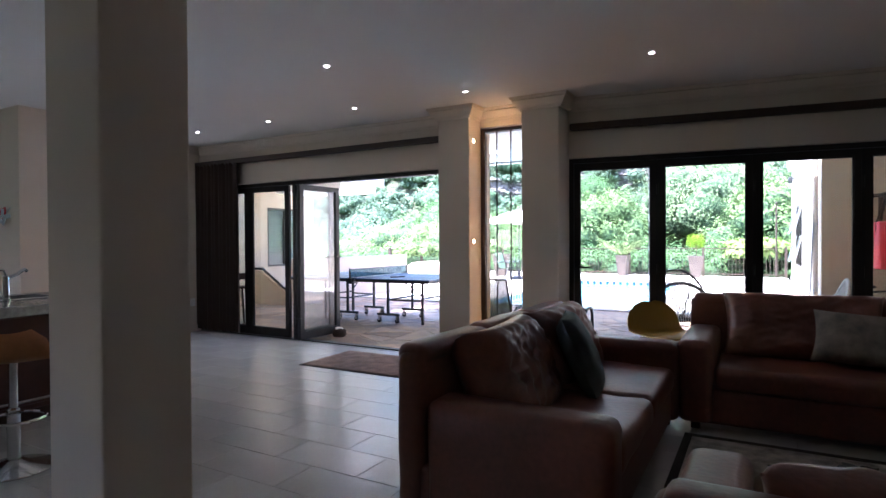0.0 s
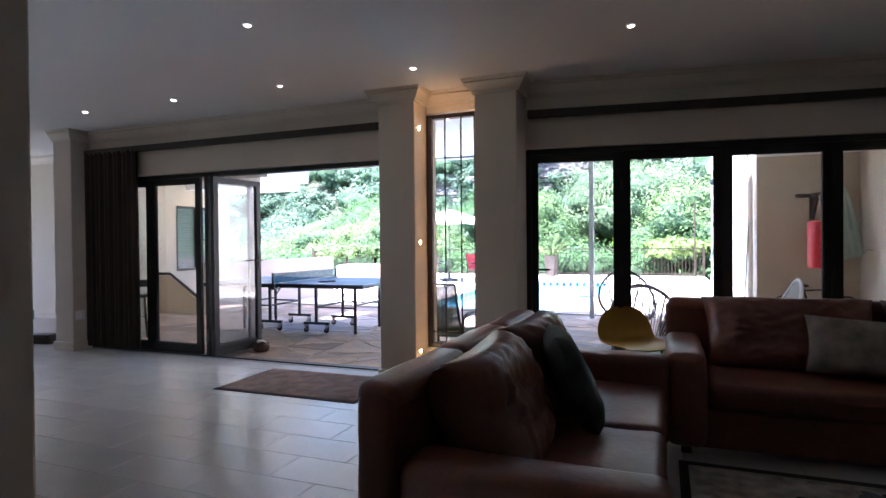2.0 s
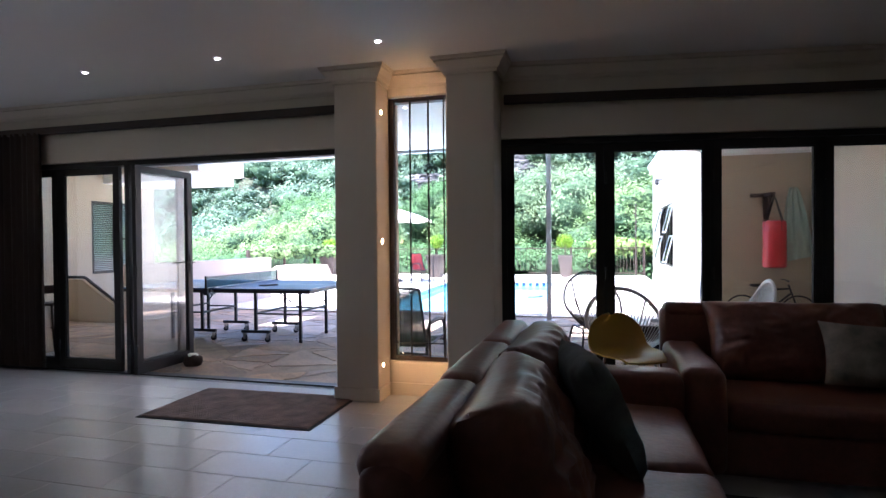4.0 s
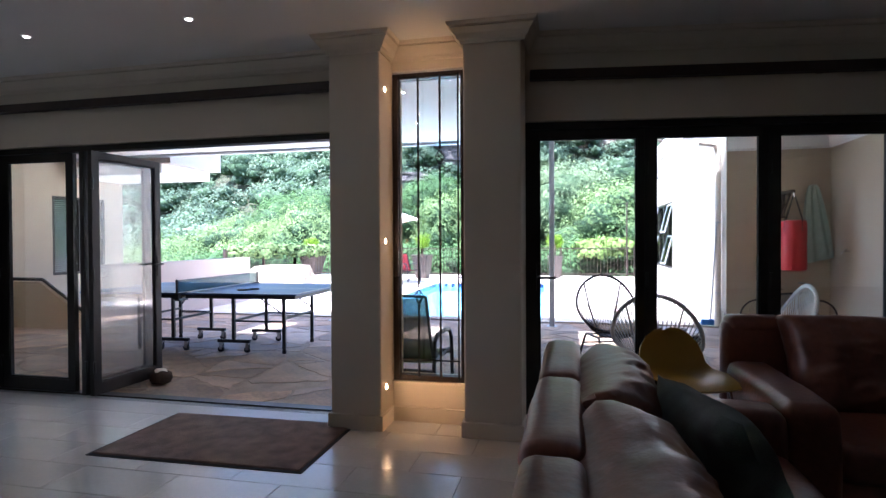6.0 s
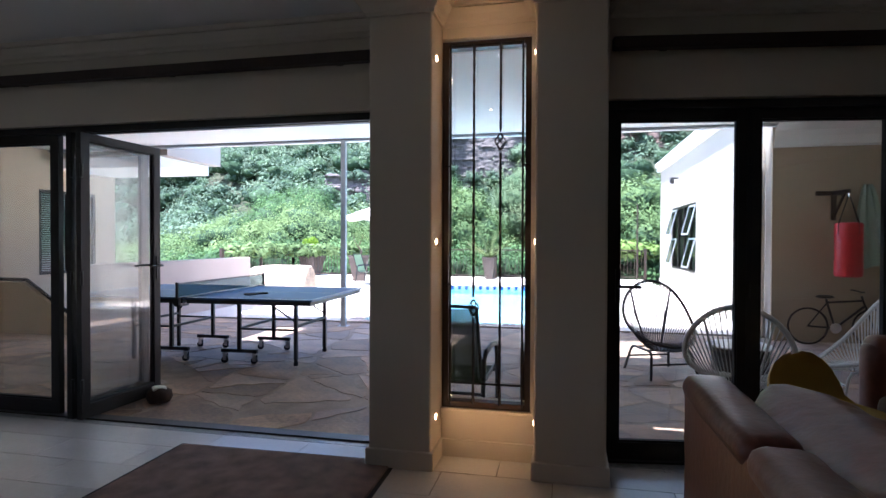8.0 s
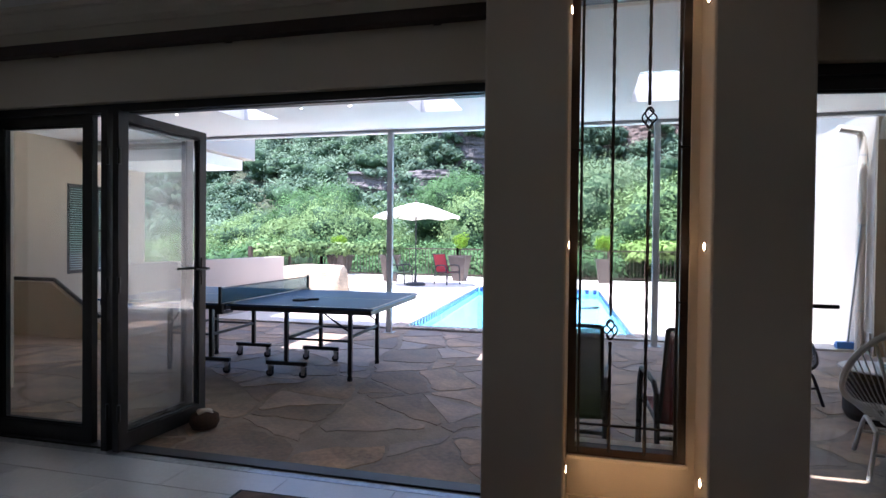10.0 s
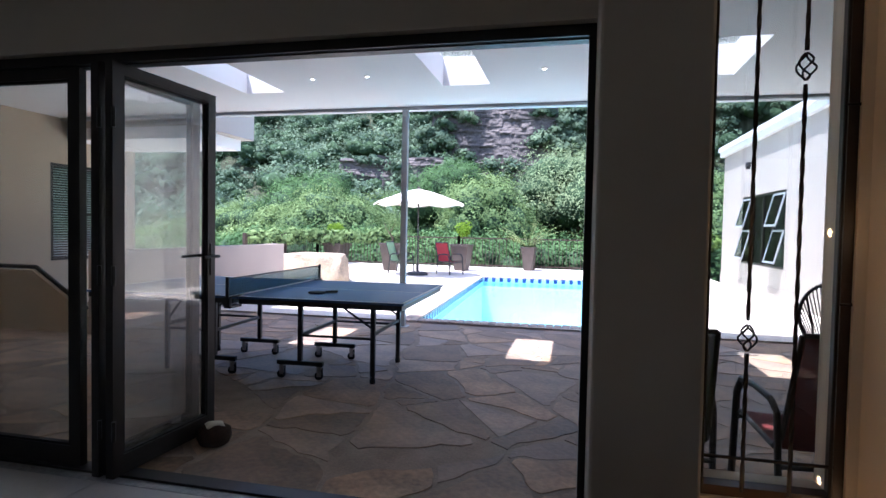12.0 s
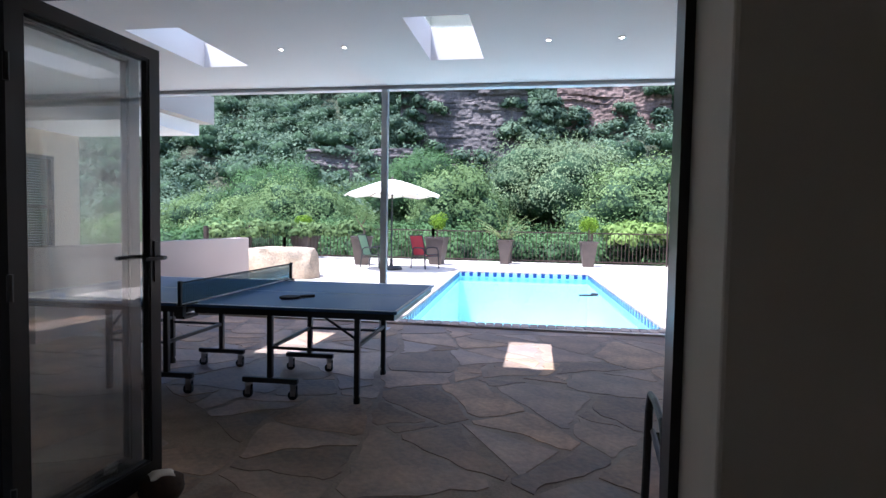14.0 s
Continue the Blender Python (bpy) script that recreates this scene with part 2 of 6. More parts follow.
M_LEAF_LIME = leafy("lime_leaves", (0.09, 0.18, 0.012), (0.26, 0.40, 0.04))
M_HILL = material("hillside_earth", (0.050, 0.060, 0.030), 0.95, var=0.4, scale=0.15, fine=3, bump=1.0, depth=0.3)
M_CLIFF = material("cliff_rock", (0.150, 0.130, 0.120), 0.95, var=0.35, scale=0.35, fine=4.5, bump=0.8, depth=0.10, tint=(0.085, 0.080, 0.080), spec=0.1)
M_CLIFF_RED = material("reddish_cliff_rock", (0.22, 0.155, 0.13), 0.95, var=0.45, scale=0.6, fine=3.5, bump=0.8, depth=0.12, tint=(0.10, 0.075, 0.065), spec=0.1)
M_GRASS = material("garden_ground", (0.055, 0.075, 0.025), 0.95, var=0.4, scale=0.6, fine=8, bump=0.8, depth=0.05)


def glare_film(name):
    """Glass with a thin patchy pale film that stands in for a reflected veil."""
    m = glassy(name, (0.93, 0.95, 0.94), 0.10)
    nt = m.node_tree
    out = nt.nodes["Material Output"]
    was = out.inputs[0].links[0].from_socket
    film = nt.nodes.new("ShaderNodeBsdfTranslucent")
    film.inputs[0].default_value = (0.8, 0.78, 0.74, 1)
    dif = nt.nodes.new("ShaderNodeBsdfDiffuse")
    dif.inputs[0].default_value = (0.8, 0.78, 0.74, 1)
    half = nt.nodes.new("ShaderNodeMixShader")
    nt.links.new(film.outputs[0], half.inputs[1])
    nt.links.new(dif.outputs[0], half.inputs[2])
    nz = nt.nodes.new("ShaderNodeTexNoise")
    nz.inputs["Scale"].default_value = 2.2
    nz.inputs["Detail"].default_value = 4
    tc = nt.nodes.new("ShaderNodeTexCoord")
    nt.links.new(tc.outputs["Object"], nz.inputs["Vector"])
    mr = nt.nodes.new("ShaderNodeMapRange")
    mr.inputs[3].default_value, mr.inputs[4].default_value = 0.02, 0.06
    nt.links.new(nz.outputs[0], mr.inputs[0])
    mx = nt.nodes.new("ShaderNodeMixShader")
    nt.links.new(mr.outputs[0], mx.inputs[0])
    nt.links.new(was, mx.inputs[1])
    nt.links.new(half.outputs[0], mx.inputs[2])
    nt.links.new(mx.outputs[0], out.inputs[0])
    return m


M_GLARE_FILM = glare_film("glare_film_glass")


def see_through(name, color, share):
    """Woven mesh cloth that lets part of the view through."""
    m = material(name, color, 0.8, var=0.1, scale=5, fine=500, bump=0.4, depth=0.001)
    nt = m.node_tree
    tr = nt.nodes.new("ShaderNodeBsdfTransparent")
    mx = nt.nodes.new("ShaderNodeMixShader")
    mx.inputs[0].default_value = share
    nt.links.new(nt.nodes["Principled BSDF"].outputs[0], mx.inputs[1])
    nt.links.new(tr.outputs[0], mx.inputs[2])
    nt.links.new(mx.outputs[0], nt.nodes["Material Output"].inputs[0])
    return m


M_SLING_G = see_through("green_sling_mesh", (0.07, 0.12, 0.03), 0.28)
M_SLING_BR = see_through("maroon_sling_mesh", (0.15, 0.02, 0.018), 0.2)


# ---- mesh helpers ----
def box(bm, x0, x1, y0, y1, z0, z1):
    v = [bm.verts.new(p) for p in ((x0, y0, z0), (x1, y0, z0), (x1, y1, z0), (x0, y1, z0), (x0, y0, z1), (x1, y0, z1), (x1, y1, z1), (x0, y1, z1))]
    for f in ((3, 2, 1, 0), (4, 5, 6, 7), (0, 1, 5, 4), (1, 2, 6, 5), (2, 3, 7, 6), (3, 0, 4, 7)):
        bm.faces.new([v[i] for i in f])


def B(*boxes):
    bm = bmesh.new()
    for b in boxes:
        box(bm, *b)
    return bm


def bevelled(x0, x1, y0, y1, z0, z1, r=0.01, seg=2):
    bm = B((x0, x1, y0, y1, z0, z1))
    bmesh.ops.bevel(bm, geom=bm.edges[:], offset=r, segments=seg, affect='EDGES', profile=0.5)
    return bm


def join(*bms):
    out = bmesh.new()
    for b in bms:
        tmp = bpy.data.meshes.new("tmp")
        b.to_mesh(tmp)
        b.free()
        out.from_mesh(tmp)
        bpy.data.meshes.remove(tmp)
    return out


def sweep(bm, pts, r, seg=8, closed=False, flat=1.0):
    """A round bar along points; r may be a list."""
    pts = [Vector(p) for p in pts]
    n = len(pts)
    rings = []
    up = None
    for i, p in enumerate(pts):
        a = pts[i - 1] if (i or closed) else p
        b = pts[(i + 1) % n] if (i < n - 1 or closed) else p
        t = (b - a).normalized()
        if up is None:
            up = t.orthogonal().normalized()
        up = (up - t * up.dot(t))
        up = up.normalized() if up.length > 1e-6 else t.orthogonal().normalized()
        s = t.cross(up)
        rr = r[i] if isinstance(r, (list, tuple)) else r
        rings.append([bm.verts.new(p + (up * math.cos(k * math.tau / seg) + s * math.sin(k * math.tau / seg) * flat) * rr) for k in range(seg)])
    m = n if closed else n - 1
    for i in range(m):
        A, C = rings[i], rings[(i + 1) % n]
        for k in range(seg):
            bm.faces.new((A[k], A[(k + 1) % seg], C[(k + 1) % seg], C[k]))
    if not closed:
        bm.faces.new(rings[0][::-1])
        bm.faces.new(rings[-1])
    return bm


def bar(p, q, r, seg=8):
    return sweep(bmesh.new(), [p, q], r, seg)


def lathe(profile, seg=24):
    """Turned shape from (radius, height) pairs."""
    bm = bmesh.new()
    rings = [[bm.verts.new((r * math.cos(k * math.tau / seg), r * math.sin(k * math.tau / seg), z)) for k in range(seg)] for r, z in profile]
    for A, C in zip(rings, rings[1:]):
        for k in range(seg):
            bm.faces.new((A[k], A[(k + 1) % seg], C[(k + 1) % seg], C[k]))
    bm.faces.new(rings[0][::-1])
    bm.faces.new(rings[-1])
    return bm


def moved(bm, m):
    bm.transform(m)
    return bm


def part(name, bm, mat, parent=None, label="", smooth=False):
    me = bpy.data.meshes.new(name)
    bmesh.ops.recalc_face_normals(bm, faces=bm.faces[:])
    bm.to_mesh(me)
    bm.free()
    me.materials.append(mat)
    if smooth:
        me.shade_smooth()
        me.set_sharp_from_angle(angle=radians(50))
    ob = new(name, me)
    if parent:
        ob.parent = parent
    if label:
        ob["label"] = label
    return ob


def thing(name, m, label, category, group="", kind=""):
    ob = new(name)
    ob.empty_display_size = 0.1
    ob.matrix_world = m
    return tagged(ob, label, category, group, kind)


def pillow(w, d, h, puff=0.5, n=14, seed=0, wrinkle=0.012, corner=0.0):
    """A stuffed cushion lying in xy, centre at the origin."""
    bm = bmesh.new()
    grid = {}
    for s in (1, -1):
        for i in range(n + 1):
            for j in range(n + 1):
                u, v = i / n * 2 - 1, j / n * 2 - 1
                edge = max(0.0, (1 - u ** 4) * (1 - v ** 4)) ** puff
                if s < 0 and edge == 0:
                    grid[s, i, j] = grid[1, i, j]
                    continue
                pinch = 1 - 0.07 * (1 - v * v) * abs(u) ** 3 - 0.0
                pinch2 = 1 - 0.07 * (1 - u * u) * abs(v) ** 3
                p = Vector((u * w / 2 * pinch, v * d / 2 * pinch2, s * edge * h / 2))
                f = noise.noise(Vector((p.x * 5 + seed * 7, p.y * 5, s * 2.0))) + 0.6 * noise.noise(Vector((p.x * 13 + seed, p.y * 4, s * 5.0)))
                p.z += f * wrinkle * edge
                if corner:
                    rim = max(abs(u), abs(v))
                    ridge = 1 - abs(noise.noise(Vector((math.atan2(v, u) * 3.2 + seed, rim * 1.3, s * 3.0)))) * 2.2
                    p.z += s * corner * max(-0.6, ridge) * rim * edge
                    p.z += s * corner * 0.7 * (1 - 2 * abs(noise.noise(Vector((p.x * 9 + p.y * 4, p.y * 15 - p.x * 5, seed * 3.0))))) * edge
                grid[s, i, j] = bm.verts.new(p)
    for s in (1, -1):
        for i in range(n):
            for j in range(n):
                q = [grid[s, i, j], grid[s, i + 1, j], grid[s, i + 1, j + 1], grid[s, i, j + 1]]
                q = list(dict.fromkeys(q if s > 0 else q[::-1]))
                if len(q) > 2:
                    try:
                        bm.faces.new(q)
                    except ValueError:
                        pass
    return bm


def soft_box(x0, x1, y0, y1, z0, z1, r=0.05, wrinkle=0.006, seed=0, cuts=7):
    """An upholstered block with rounded edges and slight dents."""
    bm = bevelled(x0, x1, y0, y1, z0, z1, r, 4)
    bmesh.ops.subdivide_edges(bm, edges=[e for e in bm.edges if e.calc_length() > 0.16], cuts=cuts, use_grid_fill=True)
    bm.normal_update()
    for v in bm.verts:
        k = noise.noise(v.co * 3.1 + Vector((seed * 3.7, 0, 0))) + 0.5 * noise.noise(v.co * 9 + Vector((0, seed, 0)))
        v.co += v.normal * k * wrinkle
    return bm


# ---- large structure: indoors ----
CEIL = 2.81
HEAD = 2.205
# the lounge doors stand at a slight angle to the rest of the north wall
BEND = 7.7
TURN = pose(0.99, 0.0, 0.0, 0, 0, BEND) @ Matrix.Translation((-0.99, 0.0, 0.0))
S = dict(kind="structure")


def slab(name, boxes, mat, label, category):
    return tagged(part(name, B(*boxes), mat), label, category, **S)


slab("floor", [(-11.0, 7.0, -9.5, -0.02, -0.25, -0.012)], M_GROUT, "dark grout bed under glazed grey floor tiles", "floor")
slab("wall_north", [(-5.13, -0.388, 0.0, 0.24, HEAD, 3.2), 
                    (0.0, 0.60, -0.04, 0.24, -0.2, 0.30), (0.0, 0.60, -0.04, 0.24, 2.615, 3.2), (0.556, 0.60, -0.04, 0.24, 0.30, 2.615),
                    (-5.13, -4.98, 0.0, 0.24, -0.2, HEAD)],
     M_WALL, "cream painted wall over the folding doors", "wall")
tagged(part("wall_north_lounge", moved(B((0.994, 7.1, 0.0, 0.24, HEAD, 3.2), (6.1, 7.1, 0.0, 0.24, -0.2, HEAD)), TURN), M_WALL), "cream painted wall over the lounge folding doors", "wall", **S)
slab("wall_west", [(-11.25, -11.0, -9.5, -1.75, -0.2, 3.2), (-11.25, -11.0, 0.55, 3.2, -0.2, 3.2), (-11.25, -11.0, -1.75, 0.55, -0.2, 0.4), (-11.25, -11.0, -1.75, 0.55, 2.4, 3.2)], M_WALL, "cream painted end wall of the open room", "wall")
slab("wall_south", [(-11.25, -6.5, -9.75, -9.5, -0.2, 3.2), (-6.5, -3.3, -9.75, -9.5, -0.2, 0.9), (-6.5, -3.3, -9.75, -9.5, 1.7, 3.2), (-3.3, 7.25, -9.75, -9.5, -0.2, 3.2)], M_WALL, "cream painted wall behind the lounge", "wall")
slab("wall_east", [(7.0, 7.25, -9.5, 0.80, -0.2, 3.2)], M_WALL, "cream painted side wall of the lounge", "wall")
slab("wall_passage", [(-11.0, -5.13, 1.0, 1.13, -0.2, 3.2)], M_WALL, "pale painted wall of the passage beyond the curtain", "wall")
slab("wall_passage_side", [(-5.13, -4.99, 0.24, 1.13, -0.2, 3.2)], M_WALL, "pale painted return wall beside the passage", "wall")
slab("floor_passage", [(-11.0, -5.13, -0.02, 1.0, -0.25, 0.0)], M_TILE, "grey tiled floor of the passage", "floor")
slab("ceiling", [(-11.0, 7.0, -9.5, 0.0, CEIL, CEIL + 0.2), (-11.0, -5.13, 0.0, 1.0, CEIL, CEIL + 0.2)], M_CEIL, "off-white plaster ceiling with recessed lights", "ceiling")


def wedge(z0, z1, y_in=0.0):
    """The sliver of floor or ceiling between the straight line and the angled doors."""
    bm = bmesh.new()
    far = (7.0 - 0.99) * math.tan(radians(BEND))
    pts = [(1.0, y_in), (7.0, y_in), (7.0, far)]
    lo_, hi_ = [[bm.verts.new((x, y, z)) for x, y in pts] for z in (z0, z1)]
    bm.faces.new(lo_)
    bm.faces.new(hi_)
    for k in range(3):
        bm.faces.new((lo_[k], lo_[(k + 1) % 3], hi_[(k + 1) % 3], hi_[k]))
    return bm


tagged(part("ceiling_wedge", wedge(CEIL, CEIL + 0.2), M_CEIL), "off-white plaster ceiling beside the angled doors", "ceiling", **S)
tagged(part("floor_wedge", wedge(-0.2, -0.012, -0.02), M_GROUT), "dark grout bed beside the angled doors", "floor", **S)


def pillar(name, x0, x1, y0, y1, label):
    ob = part(name, bevelled(x0, x1, y0, y1, -0.02, CEIL, 0.012, 2), M_WALL)
    return tagged(ob, label, "pillar", **S)


pillar("pillar_1", -0.388, -0.004, -0.305, 0.24, "cream plaster pillar beside the barred window niche")
pillar("pillar_2", 0.594, 0.988, -0.305, 0.24, "cream plaster pillar beside the barred window niche")
pillar("pillar_3", 0.205, 0.586, -4.532, -4.151, "free-standing square cream plaster column in the lounge")
pillar("pillar_4", -5.13, -4.80, -0.26, -0.003, "cream plaster pillar at the end of the curtain rail")


def skirting(name, x0, x1, y0, y1, h=0.11, t=0.018):
    """A moulded board wrapped round a rectangle."""
    bm = bevelled(x0 - t, x1 + t, y0 - t, y1 + t, 0.0, h, 0.007, 2)
    return tagged(part(name, bm, M_TRIM), "cream painted skirting round the pillar foot", "skirting", **S)


skirting("baseboard_1", -0.388, -0.004, -0.305, -0.08)
skirting("baseboard_2", 0.594, 0.988, -0.305, -0.08)
skirting("baseboard_3", 0.205, 0.586, -4.532, -4.151)
skirting("baseboard_4", -5.13, -4.80, -0.26, -0.03)
slab("baseboard_niche", [(0.0, 0.590, -0.0585, -0.0405, 0.0, 0.108)], M_TRIM, "cream skirting board in the window niche", "skirting")


def cornice(name, pts, closed, mat=M_TRIM, drop=0.13, out=0.10, top=CEIL):
    """A stepped plaster crown swept along a line on the wall; the room lies to the right of the line."""
    prof = [(0.0, -drop), (0.015, -drop), (0.02, -drop + 0.02), (0.035, -drop + 0.03), (0.05, -drop * 0.55), (0.08, -drop * 0.3), (out - 0.03, -0.03), (out - 0.01, -0.025), (out, -0.001)]
    bm = bmesh.new()
    pts = [Vector(p) for p in pts]
    n = len(pts)
    rings = []
    for i, p in enumerate(pts):
        dirs = []
        if i or closed:
            dirs.append((p - pts[i - 1]).normalized())
        if i < n - 1 or closed:
            dirs.append((pts[(i + 1) % n] - p).normalized())
        nrm = [Vector((d.y, -d.x)) for d in dirs]
        m = sum(nrm, Vector((0, 0)))
        m = m / max(0.2, m.dot(nrm[0]))
        rings.append([bm.verts.new((p.x + m.x * o, p.y + m.y * o, top + z)) for o, z in prof])
    for i in range(n if closed else n - 1):
        a, b = rings[i], rings[(i + 1) % n]
        for k in range(len(prof) - 1):
            bm.faces.new((a[k], a[k + 1], b[k + 1], b[k]))
    return tagged(part(name, bm, mat), "stepped white plaster cornice under the ceiling", "cornice", **S)


cornice("trim_cornice_north", [(7.0, 6.01 * math.tan(radians(BEND))), (1.0, 0.0), (1.0, -0.305), (0.594, -0.305), (0.594, -0.04), (-0.004, -0.04), (-0.004, -0.305), (-0.388, -0.305), (-0.388, 0.0),
                               (-4.80, 0.0), (-4.80, -0.26), (-5.13, -0.26)][::-1], False)
cornice("trim_cornice_column", [(0.205, -4.532), (0.205, -4.151), (0.586, -4.151), (0.586, -4.532)][::-1], True)
cornice("trim_cornice_passage", [(-11.0, 1.0), (-5.13, 1.0)], False)

# curtain rails
for n_, x0, x1 in (("curtain_rail", -4.79, -0.40), ("curtain_rail", 1.02, 6.6)):
    rail = thing(n_, pose((x0 + x1) / 2, -0.06, 2.535) if x0 < 0 else TURN @ pose((x0 + x1) / 2, -0.06, 2.51), "dark-stained wooden curtain rail on the wall above the folding doors", "curtain rail", "curtain rails")
    L = (x1 - x0) / 2
    part("rail", bevelled(-L, L, -0.035, 0.035, -0.035, 0.035, 0.008, 2), M_RAIL, rail)
    for k in range(4):
        bx = -L + 0.3 + k * (2 * L - 0.6) / 3
        part("bracket", B((bx - 0.02, bx + 0.02, 0.03, 0.06, -0.03, 0.05)), M_RAIL, rail)

# drawn curtain
bm = bmesh.new()
cols, rows = 90, 12
vv = {}
for side in (0, 1):
    for i in range(cols + 1):
        for j in range(rows + 1):
            x = -4.79 + 0.95 * i / cols
            z = 0.05 + 2.47 * j / rows
            k = 0.022 * math.sin(i * 0.82) + 0.010 * math.sin(i * 0.37 + 1.0 + j * 0.08)
            vv[side, i, j] = bm.verts.new((x, -0.095 + k * (1.1 - 0.3 * j / rows) + side * 0.012, z))
for side in (0, 1):
    for i in range(cols):
        for j in range(rows):
            bm.faces.new([vv[side, a, b] for a, b in ((i, j), (i + 1, j), (i + 1, j + 1), (i, j + 1))])
tagged(part("curtain", bm, M_CURTAIN, smooth=True), "dark brown gathered curtain hanging from the rail", "curtain")


# ---- folding doors and the barred window ----
def door_leaf(parent, m, w, h=2.135, stile=0.070, handle=0, bottom=0.105, top=0.058, t=0.045, glass=M_GLASS):
    """A glazed aluminium leaf, hung at x = 0, standing in the xz plane."""
    bm = B((0.0005, stile, -t / 2, t / 2, 0, h), (w - stile, w - 0.0005, -t / 2, t / 2, 0, h),
           (stile, w - stile, -t / 2, t / 2, 0, bottom), (stile, w - stile, -t / 2, t / 2, h - top, h))
    leaf = part("leaf", bm, M_ALU, parent)
    leaf.matrix_local = m
    bead = B((stile, stile + 0.012, -t / 2 + 0.006, t / 2 - 0.006, bottom, h - top), (w - stile - 0.012, w - stile, -t / 2 + 0.006, t / 2 - 0.006, bottom, h - top),
             (stile + 0.012, w - stile - 0.012, -t / 2 + 0.006, t / 2 - 0.006, bottom, bottom + 0.012), (stile + 0.012, w - stile - 0.012, -t / 2 + 0.006, t / 2 - 0.006, h - top - 0.012, h - top))
    part("glazing_bead", bead, M_RUBBER, leaf)
    pane = part("pane", B((stile + 0.002, w - stile - 0.002, -0.003, 0.003, bottom + 0.002, h - top - 0.002)), glass, leaf, "clear glass pane")
    pane.visible_shadow = False
    if handle:
        hx = w - stile / 2
        hb = bmesh.new()
        box(hb, hx - 0.016, hx + 0.016, -t / 2 - 0.008, t / 2 + 0.008, 1.00, 1.20)
        for s in (-1, 1):
            sweep(hb, [(hx, s * t / 2, 1.12), (hx, s * (t / 2 + 0.055), 1.12), (hx - handle * 0.03, s * (t / 2 + 0.06), 1.12), (hx - handle * 0.14, s * (t / 2 + 0.055), 1.118)], 0.010, 8)
        part("handle", hb, M_ALU, leaf, "dark lever handle")
    for z in (0.25, 1.05, 1.85):
        part("hinge", bar((0.0, -t / 2 - 0.006, z - 0.05), (0.0, -t / 2 - 0.006, z + 0.05), 0.011), M_ALU, leaf)
    return leaf


def door_frame(parent, x0, x1, h=HEAD):
    part("head", B((x0, x1, 0.045, 0.155, h - 0.052, h - 0.003)), M_ALU, parent)
    part("head_track", B((x0, x1, 0.075, 0.125, h - 0.058, h - 0.052)), M_BLACK, parent)
    part("jamb", B((x0, x0 + 0.05, 0.045, 0.155, 0, h - 0.052)), M_ALU, parent)
    part("jamb", B((x1 - 0.03, x1, 0.045, 0.155, 0, h - 0.052)), M_ALU, parent)
    part("sill_track", B((x0, x1, 0.05, 0.15, -0.02, 0.012)), M_ALU, parent)


door_1 = thing("door_1", pose(0, 0, 0), "bronze aluminium folding door standing open onto the veranda", "folding door", **S)
door_frame(door_1, -4.975, -0.389)
door_leaf(door_1, pose(-4.92, 0.1, 0.014), 1.088)
door_leaf(door_1, pose(-3.829, 0.1, 0.014), 0.805)
door_leaf(door_1, pose(-2.842, -0.01, 0.014, 0, 0, 89.5), 0.79, glass=M_GLARE_FILM)
door_leaf(door_1, pose(-2.755, -0.01, 0.014, 0, 0, 87.5), 0.79, handle=1, glass=M_GLARE_FILM)

door_2 = thing("door_2", TURN, "closed bronze aluminium folding door facing the pool", "folding door", **S)
door_frame(door_2, 0.990, 6.098)
door_leaf(door_2, pose(1.03, 0.1, 0.014), 0.826, stile=0.062)
for i in range(5):
    door_leaf(door_2, pose(1.857 + 0.848 * i, 0.1, 0.014), 0.848, stile=0.064)
for i in range(5):
    part("seal", B((1.8565 + 0.848 * i - 0.014, 1.8565 + 0.848 * i + 0.014, 0.071, 0.129, 0.016, 2.147)), M_RUBBER, door_2)
hb = bmesh.new()
box(hb, 1.072, 1.10, 0.06, 0.078, 0.98, 1.18)
sweep(hb, [(1.086, 0.065, 1.08), (1.086, 0.01, 1.08), (1.11, 0.0, 1.08), (1.21, 0.005, 1.078)], 0.010, 8)
part("handle", hb, M_ALU, door_2, "dark lever handle")

window_1 = thing("window_1", pose(0.28, 0, 0.30), "tall narrow window with wrought iron burglar bars", "window", **S)
fw, fh = 0.28, 2.30
part("window_frame", B((-fw, -fw + 0.04, -0.02, 0.05, 0, fh), (fw - 0.04, fw, -0.02, 0.05, 0, fh), (-fw + 0.04, fw - 0.04, -0.02, 0.05, 0, 0.04), (-fw + 0.04, fw - 0.04, -0.02, 0.05, fh - 0.04, fh)), M_RAIL, window_1, "dark brown timber frame")
pn = part("pane", B((-fw + 0.04, fw - 0.04, 0.028, 0.034, 0.04, fh - 0.04)), M_GLASS, window_1, "clear glass pane")
pn.visible_shadow = False
part("window_sill", bevelled(-fw - 0.004, fw + 0.004, -0.052, -0.022, -0.02, 0.002, 0.006, 2), M_TRIM, window_1, "cream painted sill")


